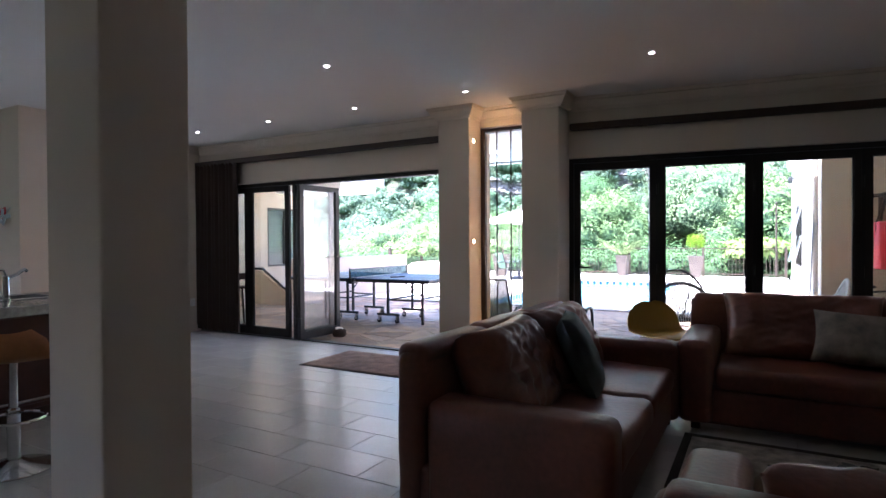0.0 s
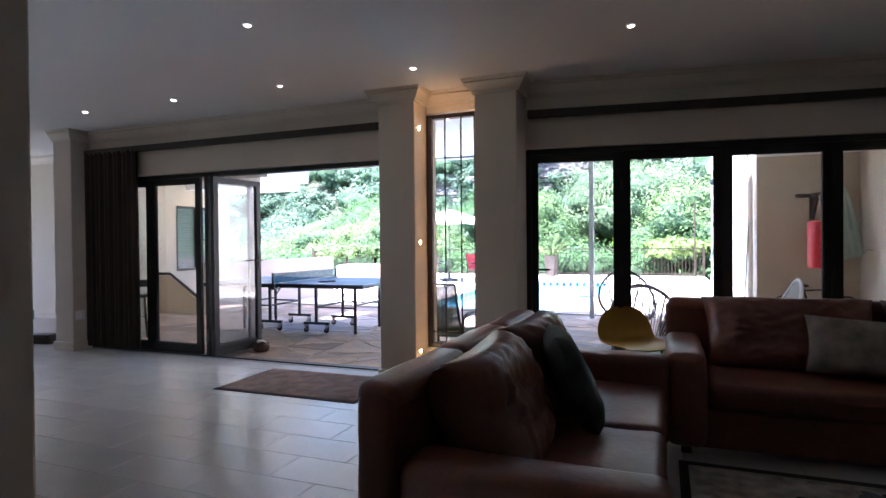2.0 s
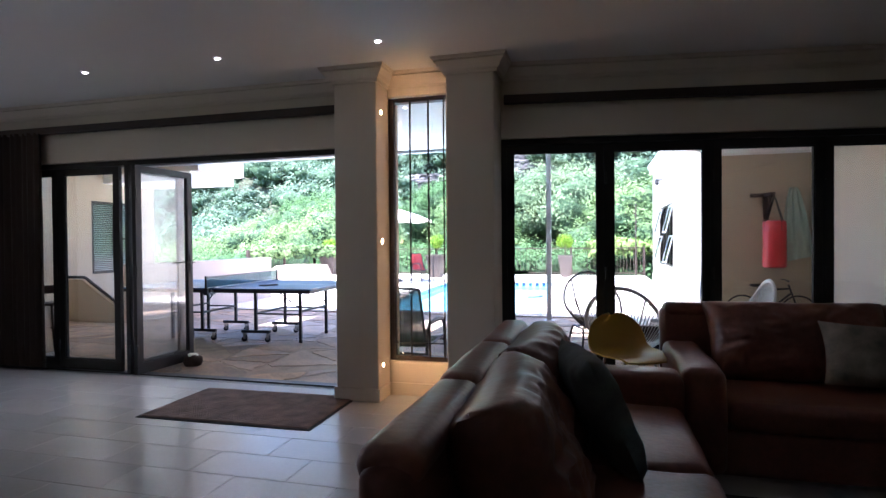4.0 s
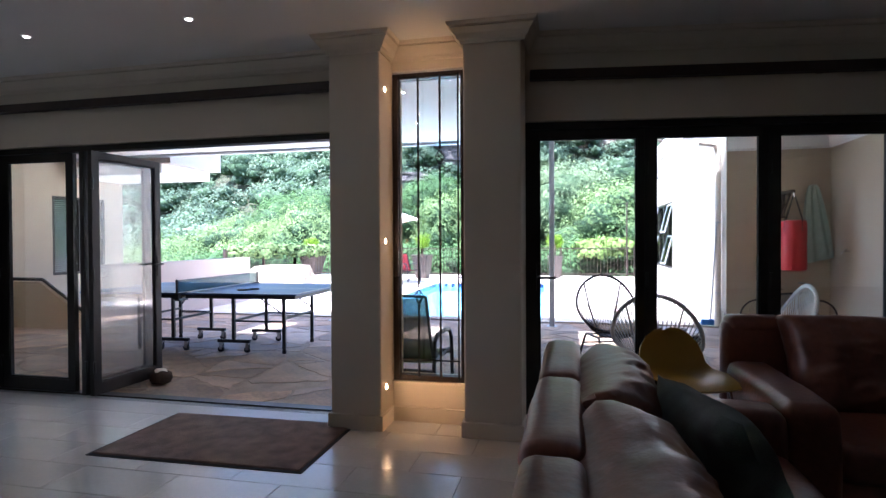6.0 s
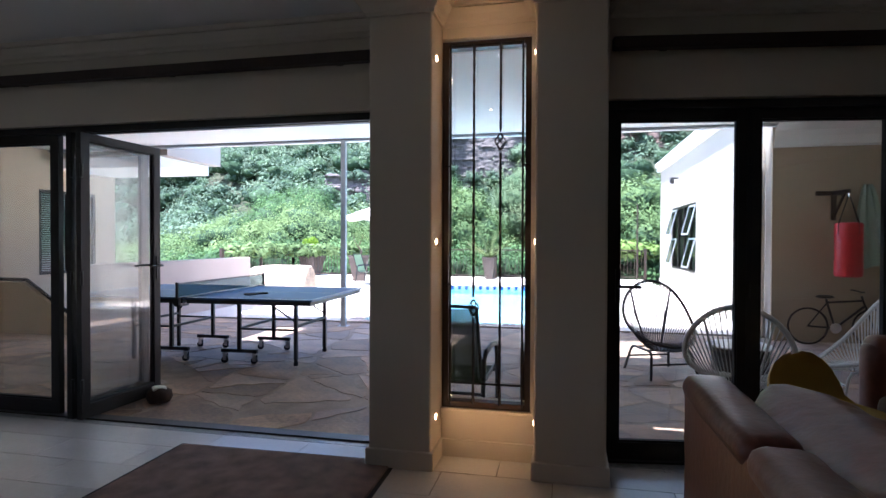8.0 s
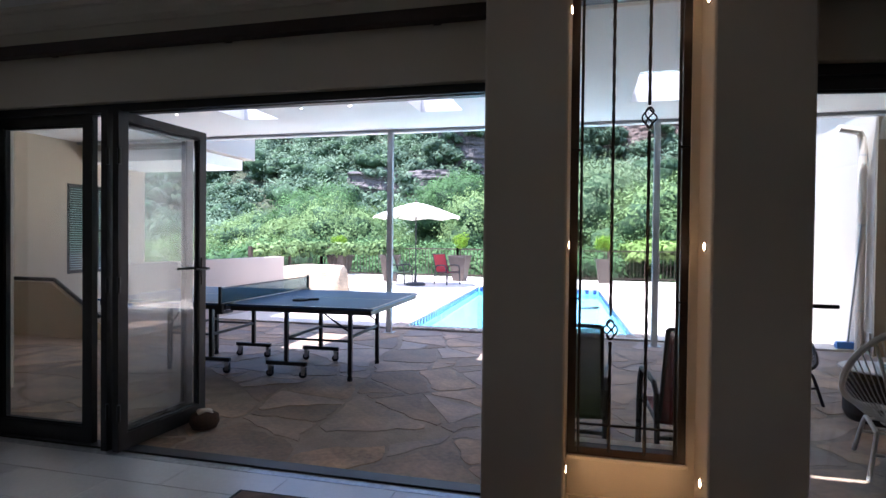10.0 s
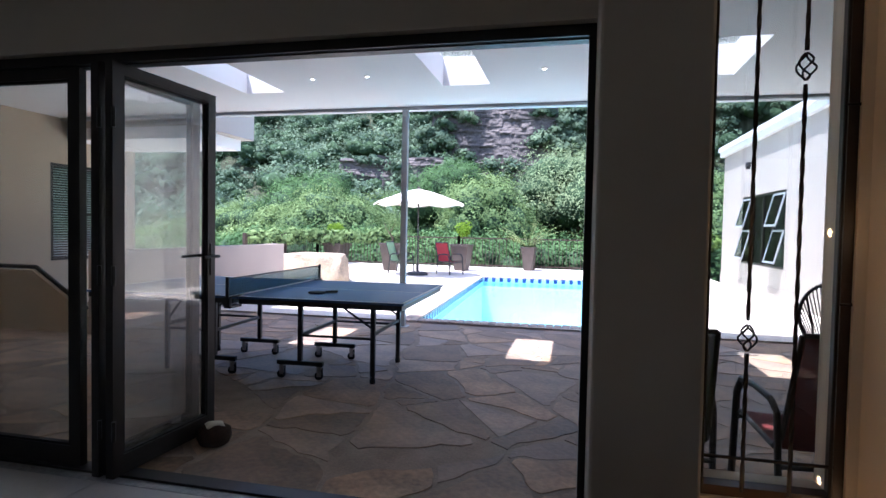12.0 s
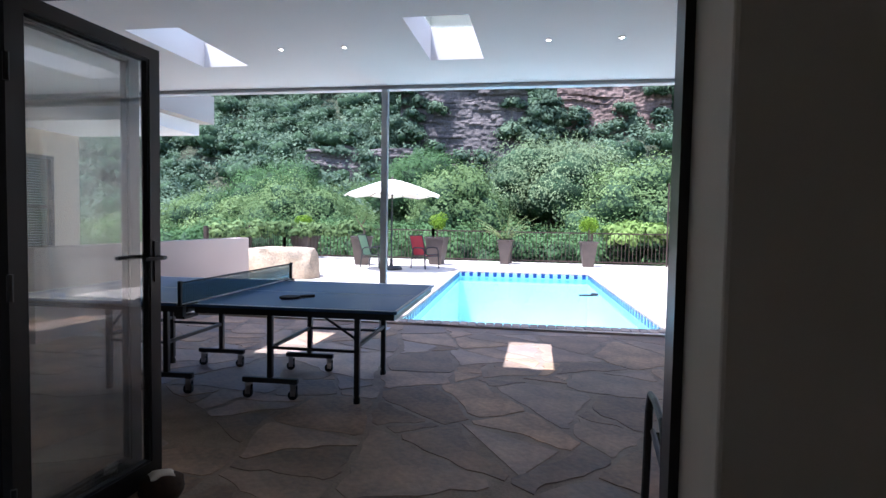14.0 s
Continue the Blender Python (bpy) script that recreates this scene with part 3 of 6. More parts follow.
def twisted(x, z0, z1, knot):
    """A square bar with a twist and one basket knot."""
    bm = bmesh.new()
    n = 70
    prev = None
    for i in range(n + 1):
        z = z0 + (z1 - z0) * i / n
        a = 0.0 if abs(z - (z0 + z1) / 2) > (z1 - z0) * 0.46 else i * 0.55
        if abs(z - knot) < 0.045:
            prev = None
            continue
        ring = [bm.verts.new((x + 0.0085 * math.cos(a + k * math.pi / 2), -0.035 + 0.0085 * math.sin(a + k * math.pi / 2), z)) for k in range(4)]
        if prev:
            for k in range(4):
                bm.faces.new((prev[k], prev[(k + 1) % 4], ring[(k + 1) % 4], ring[k]))
        prev = ring
    for k in range(4):
        pts = []
        for j in range(9):
            u = j / 8
            rr = 0.004 + 0.030 * math.sin(u * math.pi)
            a = k * math.pi / 2 + u * math.pi
            pts.append((x + rr * math.cos(a), -0.035 + rr * math.sin(a), knot - 0.05 + 0.1 * u))
        sweep(bm, pts, 0.0042, 5)
    return bm


grille = thing("burglar_grille", pose(0.28, 0.0, 0.30), "black wrought iron burglar bars with twisted stems and basket knots", "window grille")
part("twisted_bar", twisted(-0.078, 0.03, fh - 0.03, 0.635), M_IRON, grille)
part("twisted_bar", twisted(0.088, 0.03, fh - 0.03, 1.665), M_IRON, grille)
for sx in (-0.225, 0.225):
    part("side_bar", bar((sx, -0.035, 0.02), (sx, -0.035, fh - 0.02), 0.007, 6), M_IRON, grille)
for z in (0.16, fh - 0.03):
    part("cross_bar", bar((-0.235, -0.030, z), (0.235, -0.030, z), 0.007, 6), M_IRON, grille)
for sx in (-1, 1):
    for z in (0.78, 1.52):
        part("lug", bar((sx * 0.272, -0.035, z), (sx * 0.225, -0.035, z), 0.006, 6), M_IRON, grille)


# recessed lights
def downlight(x, y, z, label, group, r=0.018):
    t_ = thing("downlight", pose(x, y, z), label, "downlight", group)
    rim = bmesh.new()
    sweep(rim, [((r + 0.006) * math.cos(k * math.tau / 20), (r + 0.006) * math.sin(k * math.tau / 20), -0.003) for k in range(20)], 0.008, 6, closed=True)
    part("rim", rim, M_WHITE, t_)
    part("lens", lathe([(r, -0.004), (r * 0.9, -0.007)], 16), M_LAMPGLOW, t_, "lit frosted lens")
    return t_


d0 = downlight(0.234, -0.85, CEIL, "small round lit downlight recessed in the lounge ceiling", "lounge downlights")
for x, y in ((-1.121, -0.85), (-2.43, -0.85), (-3.72, -0.85), (-0.40, -2.13), (1.99, -1.12), (-5.1, -0.85), (-6.4, -0.85), (-3.1, -2.13), (3.6, -1.12), (-8.0, -1.6), (-9.4, -1.0), (-7.4, 0.3)):
    copy_thing(d0, pose(x, y, CEIL))


def niche_spot(x, z, face):
    t_ = thing("wall_spot", pose(x, -0.205, z, 0, face * 90, 0), "small round amber spot light set in the niche side", "spot light", "niche spots")
    part("rim", lathe([(0.026, 0.0), (0.026, 0.004), (0.020, 0.006)], 16), M_STEEL, t_)
    part("lens", lathe([(0.019, 0.005), (0.014, 0.008)], 14), M_SPOTGLOW, t_, "lit amber lens")
    la = bpy.data.lights.new("spot_lamp", 'SPOT')
    la.energy = 0.24
    la.color = (1.0, 0.55, 0.2)
    la.spot_size = radians(150)
    la.spot_blend = 0.8
    la.shadow_soft_size = 0.02
    lo = new("spot_lamp", la)
    lo.matrix_world = look((x + face * 0.016, -0.205, z), (x + face * 1.0, -0.17, z))


for z in (0.292, 1.348, 2.444):
    niche_spot(-0.004, z, 1)
    niche_spot(0.594, z, -1)


# daylight through the opening of the west wall
def sky_light(x, y, z, w, h, target, watts, color=(0.86, 0.93, 1.0)):
    la = bpy.data.lights.new("window_daylight", 'AREA')
    la.shape, la.size, la.size_y, la.energy, la.color = 'RECTANGLE', w, h, watts, color
    lo = new("window_daylight", la)
    lo.matrix_world = look((x, y, z), target)


sky_light(-10.9, -0.6, 1.4, 2.2, 1.9, (0, -0.6, 1.4), WEST_W)


# ---- outdoors: ground, veranda, buildings ----
STONE_Y1 = 5.45
slab("veranda_floor", [(-6.1, 8.5, -0.02, STONE_Y1, -0.3, -0.0315), (-8.5, -6.1, -0.02, 3.3, -0.3, -0.0315)], M_MORTAR, "brown mortar bed of the flagstone veranda", "floor")
# pool corners, slightly askew to the house
PC, PA = Vector((-0.93, 5.72)), radians(2.2)
PX, PY = Vector((math.cos(PA), math.sin(PA))), Vector((-math.sin(PA), math.cos(PA)))
PW, PL = 1.74, 8.0


def pool_xy(u, v):
    p = PC + PX * u + PY * v
    return p.x, p.y


def quad_ring(outer, inner, z0, z1):
    """A frame between two rectangles given by four corners each."""
    bm = bmesh.new()
    lay = [[bm.verts.new((*p, z)) for p in ring] for z in (z0, z1) for ring in (outer, inner)]
    for k in range(4):
        j = (k + 1) % 4
        bm.faces.new((lay[2][k], lay[2][j], lay[3][j], lay[3][k]))
        bm.faces.new((lay[0][k], lay[0][j], lay[2][j], lay[2][k]))
        bm.faces.new((lay[1][k], lay[3][k], lay[3][j], lay[1][j]))
    return bm


inner = [pool_xy(-PW, 0), pool_xy(PW, 0), pool_xy(PW, PL), pool_xy(-PW, PL)]
cop = [pool_xy(-PW - 0.22, -0.22), pool_xy(PW + 0.22, -0.22), pool_xy(PW + 0.22, PL + 0.22), pool_xy(-PW - 0.22, PL + 0.22)]
deck_out = [(-10.0, STONE_Y1), (3.6, STONE_Y1), (3.6, 17.9), (-10.0, 17.9)]
tagged(part("pavement", quad_ring(deck_out, cop, -0.4, -0.004), M_DECK), "pale sunlit paving round the swimming pool", "paving", **S)
pool = thing("swimming_pool", pose(0, 0, 0), "rectangular blue swimming pool with a navy tile band", "swimming pool", **S)
bm = bmesh.new()
lo = [bm.verts.new((*p, -1.5)) for p in inner]
hi = [bm.verts.new((*p, -0.02)) for p in inner]
bm.faces.new(lo)
for k in range(4):
    bm.faces.new((lo[k], lo[(k + 1) % 4], hi[(k + 1) % 4], hi[k]))
part("basin", bm, M_POOLBLUE, pool, "pale blue plastered basin")
M_WATER = bpy.data.materials.new("pool_water")
M_WATER.use_nodes = True
wt = M_WATER.node_tree
wt.nodes.clear()
wo = wt.nodes.new("ShaderNodeOutputMaterial")
wtr = wt.nodes.new("ShaderNodeBsdfTransparent")
wtr.inputs[0].default_value = (0.72, 0.95, 1.0, 1)
wgl = wt.nodes.new("ShaderNodeBsdfGlossy")
wgl.inputs["Roughness"].default_value = 0.03
wlw = wt.nodes.new("ShaderNodeLayerWeight")
wpw = wt.nodes.new("ShaderNodeMath")
wpw.operation = 'POWER'
wpw.inputs[1].default_value = 5.0
wfr = wt.nodes.new("ShaderNodeMath")
wfr.operation = 'MULTIPLY_ADD'
wfr.inputs[1].default_value, wfr.inputs[2].default_value = 0.5, 0.02
wt.links.new(wlw.outputs["Facing"], wpw.inputs[0])
wt.links.new(wpw.outputs[0], wfr.inputs[0])
wmx = wt.nodes.new("ShaderNodeMixShader")
wnz = wt.nodes.new("ShaderNodeTexNoise")
wnz.inputs["Scale"].default_value = 4.0
wbp = wt.nodes.new("ShaderNodeBump")
wbp.inputs["Strength"].default_value = 0.12
wbp.inputs["Distance"].default_value = 0.02
wt.links.new(wnz.outputs[0], wbp.inputs["Height"])
wt.links.new(wbp.outputs[0], wgl.inputs["Normal"])
wt.links.new(wfr.outputs[0], wmx.inputs[0])
wt.links.new(wtr.outputs[0], wmx.inputs[1])
wt.links.new(wgl.outputs[0], wmx.inputs[2])
wt.links.new(wmx.outputs[0], wo.inputs[0])
bm = bmesh.new()
bm.faces.new([bm.verts.new((*p, -0.16)) for p in inner])
wtop = part("water", bm, M_WATER, pool, "clear still water")
wtop.visible_shadow = False
bm = quad_ring([pool_xy(-PW - 0.012, -0.012), pool_xy(PW + 0.012, -0.012), pool_xy(PW + 0.012, PL + 0.012), pool_xy(-PW - 0.012, PL + 0.012)], [pool_xy(-PW + 0.006, 0.006), pool_xy(PW - 0.006, 0.006), pool_xy(PW - 0.006, PL - 0.006), pool_xy(-PW + 0.006, PL - 0.006)], -0.27, -0.021)
part("tile_band", bm, M_POOLPALE, pool, "aqua tile band at the waterline")

# veranda roof with two skylight shafts
RZ0, RZ1 = 3.0, 3.32
SKY = [(-4.53, -4.0), (-1.98, -1.43), (0.57, 1.12)]
ys0, ys1 = 2.80, 4.02
xs = [-9.0]
for a, b in SKY:
    xs += [a, b]
xs.append(8.5)
boxes = [(3.755, 8.5, 5.033, 5.25, RZ0, RZ1), (-9.0, 8.5, 0.24, ys0, RZ0, RZ1), (-9.0, 8.5, ys1, 5.03, RZ0, RZ1)]
boxes += [(xs[k], xs[k + 1], ys0, ys1, RZ0, RZ1) for k in range(0, len(xs), 2)]
slab("ceiling_veranda", boxes, M_CEIL, "white veranda ceiling with skylight shafts and downlights", "ceiling")
slab("trim_veranda_fascia", [(-9.0, 3.75, 5.033, 5.15, 2.955, 3.42)], M_GREYST, "grey steel edge beam of the veranda roof", "beam")
for k, (a, b) in enumerate(SKY):
    pn = part(f"window_skylight_{k + 1}", B((a - 0.03, b + 0.03, ys0 - 0.03, ys1 + 0.03, RZ1 + 0.003, RZ1 + 0.012)), M_GLASS)
    pn.visible_shadow = False
    tagged(pn, "clear skylight pane over the veranda", "skylight", **S)
dv = downlight(-3.37, 3.49, RZ0, "small round lit downlight recessed in the veranda ceiling", "veranda downlights")
for x, y in ((-2.72, 3.49), (-0.79, 3.49), (-0.15, 3.49), (1.9, 3.49), (-5.2, 3.49), (-4.9, 2.0), (-3.37, 1.9), (-2.05, 1.9), (-0.5, 1.9), (1.0, 1.9), (2.6, 1.9), (3.2, 3.49)):
    copy_thing(dv, pose(x, y, RZ0))
post = thing("veranda_post", pose(-2.75, 5.075, 0), "slim grey steel post holding up the veranda roof", "post")
part("shaft", bevelled(-0.04, 0.04, -0.04, 0.04, -0.03, 2.955, 0.006, 2), M_GREYST, post)
part("base_plate", B((-0.08, 0.08, -0.08, 0.08, -0.034, -0.02)), M_GREYST, post)
copy_thing(post, pose(1.0, 5.075, 0))

# left wing with the stair well
slab("wall_left_wing", [(-8.75, -8.5, 1.13, 4.85, -3.0, 3.0), (-8.75, -8.5, 4.85, 6.1, -3.0, 0.72), (-8.75, -8.5, 4.85, 6.1, 2.27, 3.0), (-8.75, -8.5, 6.1, 6.6, -3.0, 3.0)],
     M_BEIGE, "beige rendered wall of the house wing", "wall")
slab("wall_left_wing_back", [(-11.0, -8.75, 6.35, 6.6, -3.0, 3.0), (-11.25, -11.0, 1.13, 6.6, -3.0, 3.3)], M_RENDER, "cream rendered wall of the house wing", "wall")
slab("trim_left_eave", [(-9.0, -6.28, 5.155, 6.6, 2.66, 2.85)], M_WHITE, "white boxed eaves of the house wing", "eaves")
slab("trim_left_parapet", [(-9.0, -6.09, 5.155, 6.72, 2.853, 3.30)], M_RENDER, "cream parapet over the eaves of the house wing", "parapet")
slab("wall_stair", [(-6.22, -6.02, 3.3, 7.7, -3.0, 0.99)], M_ROSE, "low cream rendered parapet along the stair", "wall")
slab("floor_stair_well", [(-8.5, -6.22, 3.31, 7.7, -3.0, -1.9)], M_DECK, "shaded landing at the foot of the outdoor stair", "floor")
bm = bmesh.new()
prof = [(-8.5, -0.2), (-6.22, -0.2), (-6.22, 0.18), (-7.07, 0.72), (-8.5, 0.72)]
f0 = [bm.verts.new((x, 3.302, z)) for x, z in prof]
f1 = [bm.verts.new((x, 3.42, z)) for x, z in prof]
bm.faces.new(f0)
bm.faces.new(f1[::-1])
for k in range(5):
    bm.faces.new((f0[k], f1[k], f1[(k + 1) % 5], f0[(k + 1) % 5]))
tagged(part("wall_stair_side", bm, M_BEIGE), "low rendered wall that slopes down beside the stair", "wall", **S)
rail = thing("handrail", pose(0, 3.36, 0), "dark steel handrail sloping down the stair wall", "handrail")
part("rail", sweep(bmesh.new(), [(-8.45, 0, 0.76), (-7.07, 0, 0.76), (-6.3, 0, 0.27)], 0.028, 8), M_BLACK, rail)
for x in (-8.2, -7.3):
    part("bracket", bar((x, 0, 0.70), (x, 0, 0.76), 0.012), M_BLACK, rail)
win2 = thing("window_2", pose(-8.5, 4.85, 0.72), "aluminium window with lowered slatted blinds in the house wing", "window", **S)
part("window_frame", B((-0.06, 0.0, 0, 0.05, 0, 1.55), (-0.06, 0.0, 1.2, 1.25, 0, 1.55), (-0.06, 0.0, 0.05, 1.2, 0, 0.05), (-0.06, 0.0, 0.05, 1.2, 1.5, 1.55), (-0.06, 0.0, 0.6, 0.65, 0.05, 1.5), (-0.06, 0.0, 0.65, 1.2, 0.72, 0.77)), M_ALU, win2)
part("pane", B((-0.045, -0.04, 0.05, 1.2, 0.05, 1.5)), M_GLASS, win2)
for k in range(36):
    part("slat", moved(B((-0.012, 0.012, 0.06, 1.19, -0.001, 0.001)), pose(-0.085, 0, 0.07 + k * 0.04, 0, 35, 0)), M_BLIND, win2)
# dark sheet close behind the slats paints the shade of the room
part("room_shade_sheet", B((-0.25, -0.24, 0, 1.25, 0, 1.55)), M_DARKW, win2, "sheet coloured dark as the shade of the room behind")

# right wing
WX = 3.60
wing = thing("house_wing", pose(WX, 5.25, 0), "cream rendered house wing with a steel window beside the pool", "house wing")
y0w, y1w = 0.0, 9.4
wa, wb = 4.65, 7.55
zt = 3.48
part("wall", B((0, 0.25, y0w + 0.003, wa, -0.3, zt), (0, 0.25, wa, wb, -0.3, 0.66), (0, 0.25, wa, wb, 2.26, zt), (0, 0.25, wb, y1w, -0.3, zt), (0.25, 6.0, y1w - 0.25, y1w, -0.3, zt), (0.25, 6.0, 0.3, 0.5, 3.3, zt)), M_RENDER, wing)
part("plinth", B((-0.02, -0.002, y0w + 0.02, y1w, -0.02, 0.25)), M_RENDER, wing)
part("roof", B((-0.10, 6.0, 0.06, y1w + 0.1, zt + 0.002, zt + 0.14), (-0.14, 6.0, 0.06, y1w + 0.14, zt + 0.142, zt + 0.26)), M_WHITE, wing, "stepped white parapet moulding")
wf = part("window", B((0.02, 0.08, wa, wa + 0.05, 0.66, 2.26), (0.02, 0.08, wb - 0.05, wb, 0.66, 2.26), (0.02, 0.08, wa + 0.05, wb - 0.05, 0.66, 0.71), (0.02, 0.08, wa + 0.05, wb - 0.05, 2.21, 2.26),
                      *[(0.02, 0.08, wa + (wb - wa) * k / 4 - 0.025, wa + (wb - wa) * k / 4 + 0.025, 0.71, 2.21) for k in (1, 2, 3)]), M_ALU, wing, "dark steel window with tilted grey sashes")
part("pane", B((0.05, 0.055, wa + 0.05, wb - 0.05, 0.71, 2.21)), M_SASH, wf)
# no room is built here: a dark panel paints its shade
part("room_shade_panel", B((1.2, 1.25, wa - 0.5, wb + 0.5, 0.3, 2.6)), M_DARKW, wf, "panel coloured dark as the shade of the room behind")
for k in range(9):
    yy = wa + 1.05 + k * 0.085
    part("curtain_fold", moved(lathe([(0.045, 0.0), (0.05, 0.8), (0.04, 1.6)], 8), pose(0.32 + 0.02 * (k % 2), yy, 0.64)), M_THROW, wf, "half-drawn grey curtain")
for k in (0, 3):
    for zz in (0.75, 1.5):
        ya, yb = wa + (wb - wa) * k / 4 + 0.03, wa + (wb - wa) * (k + 1) / 4 - 0.03
        bm = B((-0.012, 0.012, ya, yb, -0.70, -0.66), (-0.012, 0.012, ya, yb, -0.04, 0.0), (-0.012, 0.012, ya, ya + 0.04, -0.66, -0.04), (-0.012, 0.012, yb - 0.04, yb, -0.66, -0.04))
        bm.transform(pose(0.0, 0, zz + 0.70, 0, 14, 0))
        part("sash", bm, M_GREYST, wf)
        gp = moved(B((-0.003, 0.003, ya + 0.04, yb - 0.04, -0.66, -0.04)), pose(0.0, 0, zz + 0.70, 0, 14, 0))
        part("sash_pane", gp, M_SASH, wf)
lamp = thing("wall_lamp", pose(WX, 11.9, 2.95), "small dark outdoor lamp on the rendered wall", "wall lamp")
part("bracket", bar((-0.001, 0, 0.05), (-0.14, 0, 0.05), 0.02), M_BLACK, lamp)
part("shade", moved(lathe([(0.045, -0.09), (0.06, -0.02), (0.05, 0.06), (0.02, 0.08)], 14), pose(-0.16, 0, 0)), M_BLACK, lamp)
pipe = thing("downpipe", pose(WX - 0.07, 5.42, 0), "cream downpipe with a gutter bend at the wall corner", "downpipe")
part("pipe", sweep(bmesh.new(), [(0, 0, 0.0), (0, 0, 2.65), (-0.02, 0, 2.75), (-0.06, -0.02, 2.82), (-0.30, -0.05, 2.86)], 0.048, 10), M_TRIM, pipe)
for z in (0.5, 1.6, 2.5):
    part("clip", moved(lathe([(0.048, 0), (0.048, 0.03)], 12), pose(0, 0, z)), M_GREYST, pipe)

# recess to the right of the veranda
slab("wall_veranda_end", [(WX, 8.5, 5.2, 5.245, -0.3, 3.0)], M_TAUPE, "beige rendered wall of the veranda recess", "wall")
slab("wall_veranda_side", [(5.0, 5.25, 0.24, 5.2, -0.3, 3.0)], M_TAUPE, "beige rendered side wall of the veranda", "wall")
cornice("trim_cornice_veranda", [(WX, 5.2), (5.0, 5.2), (5.0, 0.24)], False, M_WHITE, 0.32, 0.22, RZ0)

# far ground
bm = bmesh.new()
bmesh.ops.create_grid(bm, x_segments=2, y_segments=2, size=900)
bm.transform(Matrix.Translation((0, 300, -3.2)))
tagged(part("ground", bm, M_GRASS), "dark green overgrown valley floor", "ground", **S)


# ---- outdoor things ----
# table tennis table
TTX, TTY, TTZ = -3.16, 2.45, 0.755
tt = thing("table_tennis_table", pose(TTX, TTY, 0, 0, 0, 2), "blue table tennis table on a black wheeled steel frame", "table tennis table")
HL, HW = 1.42, 0.79
for s in (-1, 1):
    x0, x1 = (0.006, HL) if s > 0 else (-HL, -0.006)
    top = part("tabletop", bevelled(x0, x1, -HW, HW, TTZ - 0.02, TTZ, 0.003, 1), M_TTBLUE, tt, "blue lacquered half top")
    lines = B((x0 + 0.02, x1 - 0.02, -HW + 0.002, -HW + 0.022, TTZ, TTZ + 0.0012), (x0 + 0.02, x1 - 0.02, HW - 0.022, HW - 0.002, TTZ, TTZ + 0.0012),
              (x0 + 0.02, x1 - 0.02, -0.002, 0.002, TTZ, TTZ + 0.0011), ((x1 - 0.022, x1 - 0.002, -HW + 0.022, HW - 0.022, TTZ, TTZ + 0.0012) if s > 0 else (x0 + 0.002, x0 + 0.022, -HW + 0.022, HW - 0.022, TTZ, TTZ + 0.0012)))
    part("line", lines, M_LINE, top, "white painted court line")
    part("apron", B((x0 + 0.02, x1 - 0.02, -HW + 0.015, -HW + 0.035, TTZ - 0.062, TTZ - 0.021), (x0 + 0.02, x1 - 0.02, HW - 0.035, HW - 0.015, TTZ - 0.062, TTZ - 0.021),
                    (x0 + 0.02, x0 + 0.04, -HW + 0.035, HW - 0.035, TTZ - 0.062, TTZ - 0.021), (x1 - 0.04, x1 - 0.02, -HW + 0.035, HW - 0.035, TTZ - 0.062, TTZ - 0.021)), M_BLACK, tt)
    ox, ix = s * 1.01, (0.33 if s > 0 else -0.52)
    for sy in (-1, 1):
        y = 0.14 + sy * 0.41
        part("leg", bevelled(ox - 0.02, ox + 0.02, y - 0.02, y + 0.02, 0.03, TTZ - 0.062, 0.004, 1), M_BLACK, tt)
        part("foot", moved(lathe([(0.024, -0.035), (0.026, 0.0), (0.018, 0.03)], 12), pose(ox, y, 0)), M_RUBBER, tt)
        part("leg", bevelled(ix - 0.02, ix + 0.02, y - 0.02, y + 0.02, 0.13, TTZ - 0.062, 0.004, 1), M_BLACK, tt)
        beam = part("caster_beam", bevelled(ix - 0.22, ix + 0.22, y - 0.02, y + 0.02, 0.09, 0.13, 0.005, 1), M_BLACK, tt)
        for cx in (-0.18, 0.18):
            wheel = moved(lathe([(0.006, -0.016), (0.034, -0.016), (0.038, -0.008), (0.038, 0.008), (0.034, 0.016), (0.006, 0.016)], 18), pose(ix + cx, y, 0.003, 90, 0, 0))
            part("wheel", wheel, M_RUBBER, beam)
            part("fork", B((ix + cx - 0.012, ix + cx + 0.03, y - 0.024, y - 0.019, 0.0, 0.075), (ix + cx - 0.012, ix + cx + 0.03, y + 0.019, y + 0.024, 0.0, 0.075), (ix + cx - 0.015, ix + cx + 0.03, y - 0.024, y + 0.024, 0.075, 0.09)), M_STEEL, beam)
        part("brace", bar((ox - s * 0.02, y, 0.46), (ix + s * 0.28, y, TTZ - 0.05), 0.010), M_BLACK, tt)
        part("brace", bar((ix, y, 0.36), (ox, y, 0.36), 0.012), M_BLACK, tt)
    for x, z in ((ox, 0.40), (ix, 0.36), (ix, TTZ - 0.075)):
        part("crossbar", bevelled(x - 0.014, x + 0.014, -0.25, 0.53, z - 0.014, z + 0.014, 0.003, 1), M_BLACK, tt)
net = thing("table_tennis_net", pose(TTX, TTY, TTZ, 0, 0, 2), "fine dark net with a white tape across the blue table", "net")
nb = bmesh.new()
for k in range(67):
    y = -0.88 + 1.76 * k / 66
    box(nb, -0.0008, 0.0008, y - 0.0011, y + 0.0011, 0.005, 0.145)
for k in range(7):
    z = 0.008 + k * 0.022
    box(nb, -0.0008, 0.0008, -0.88, 0.88, z - 0.0011, z + 0.0011)
part("mesh", nb, M_NET, net)
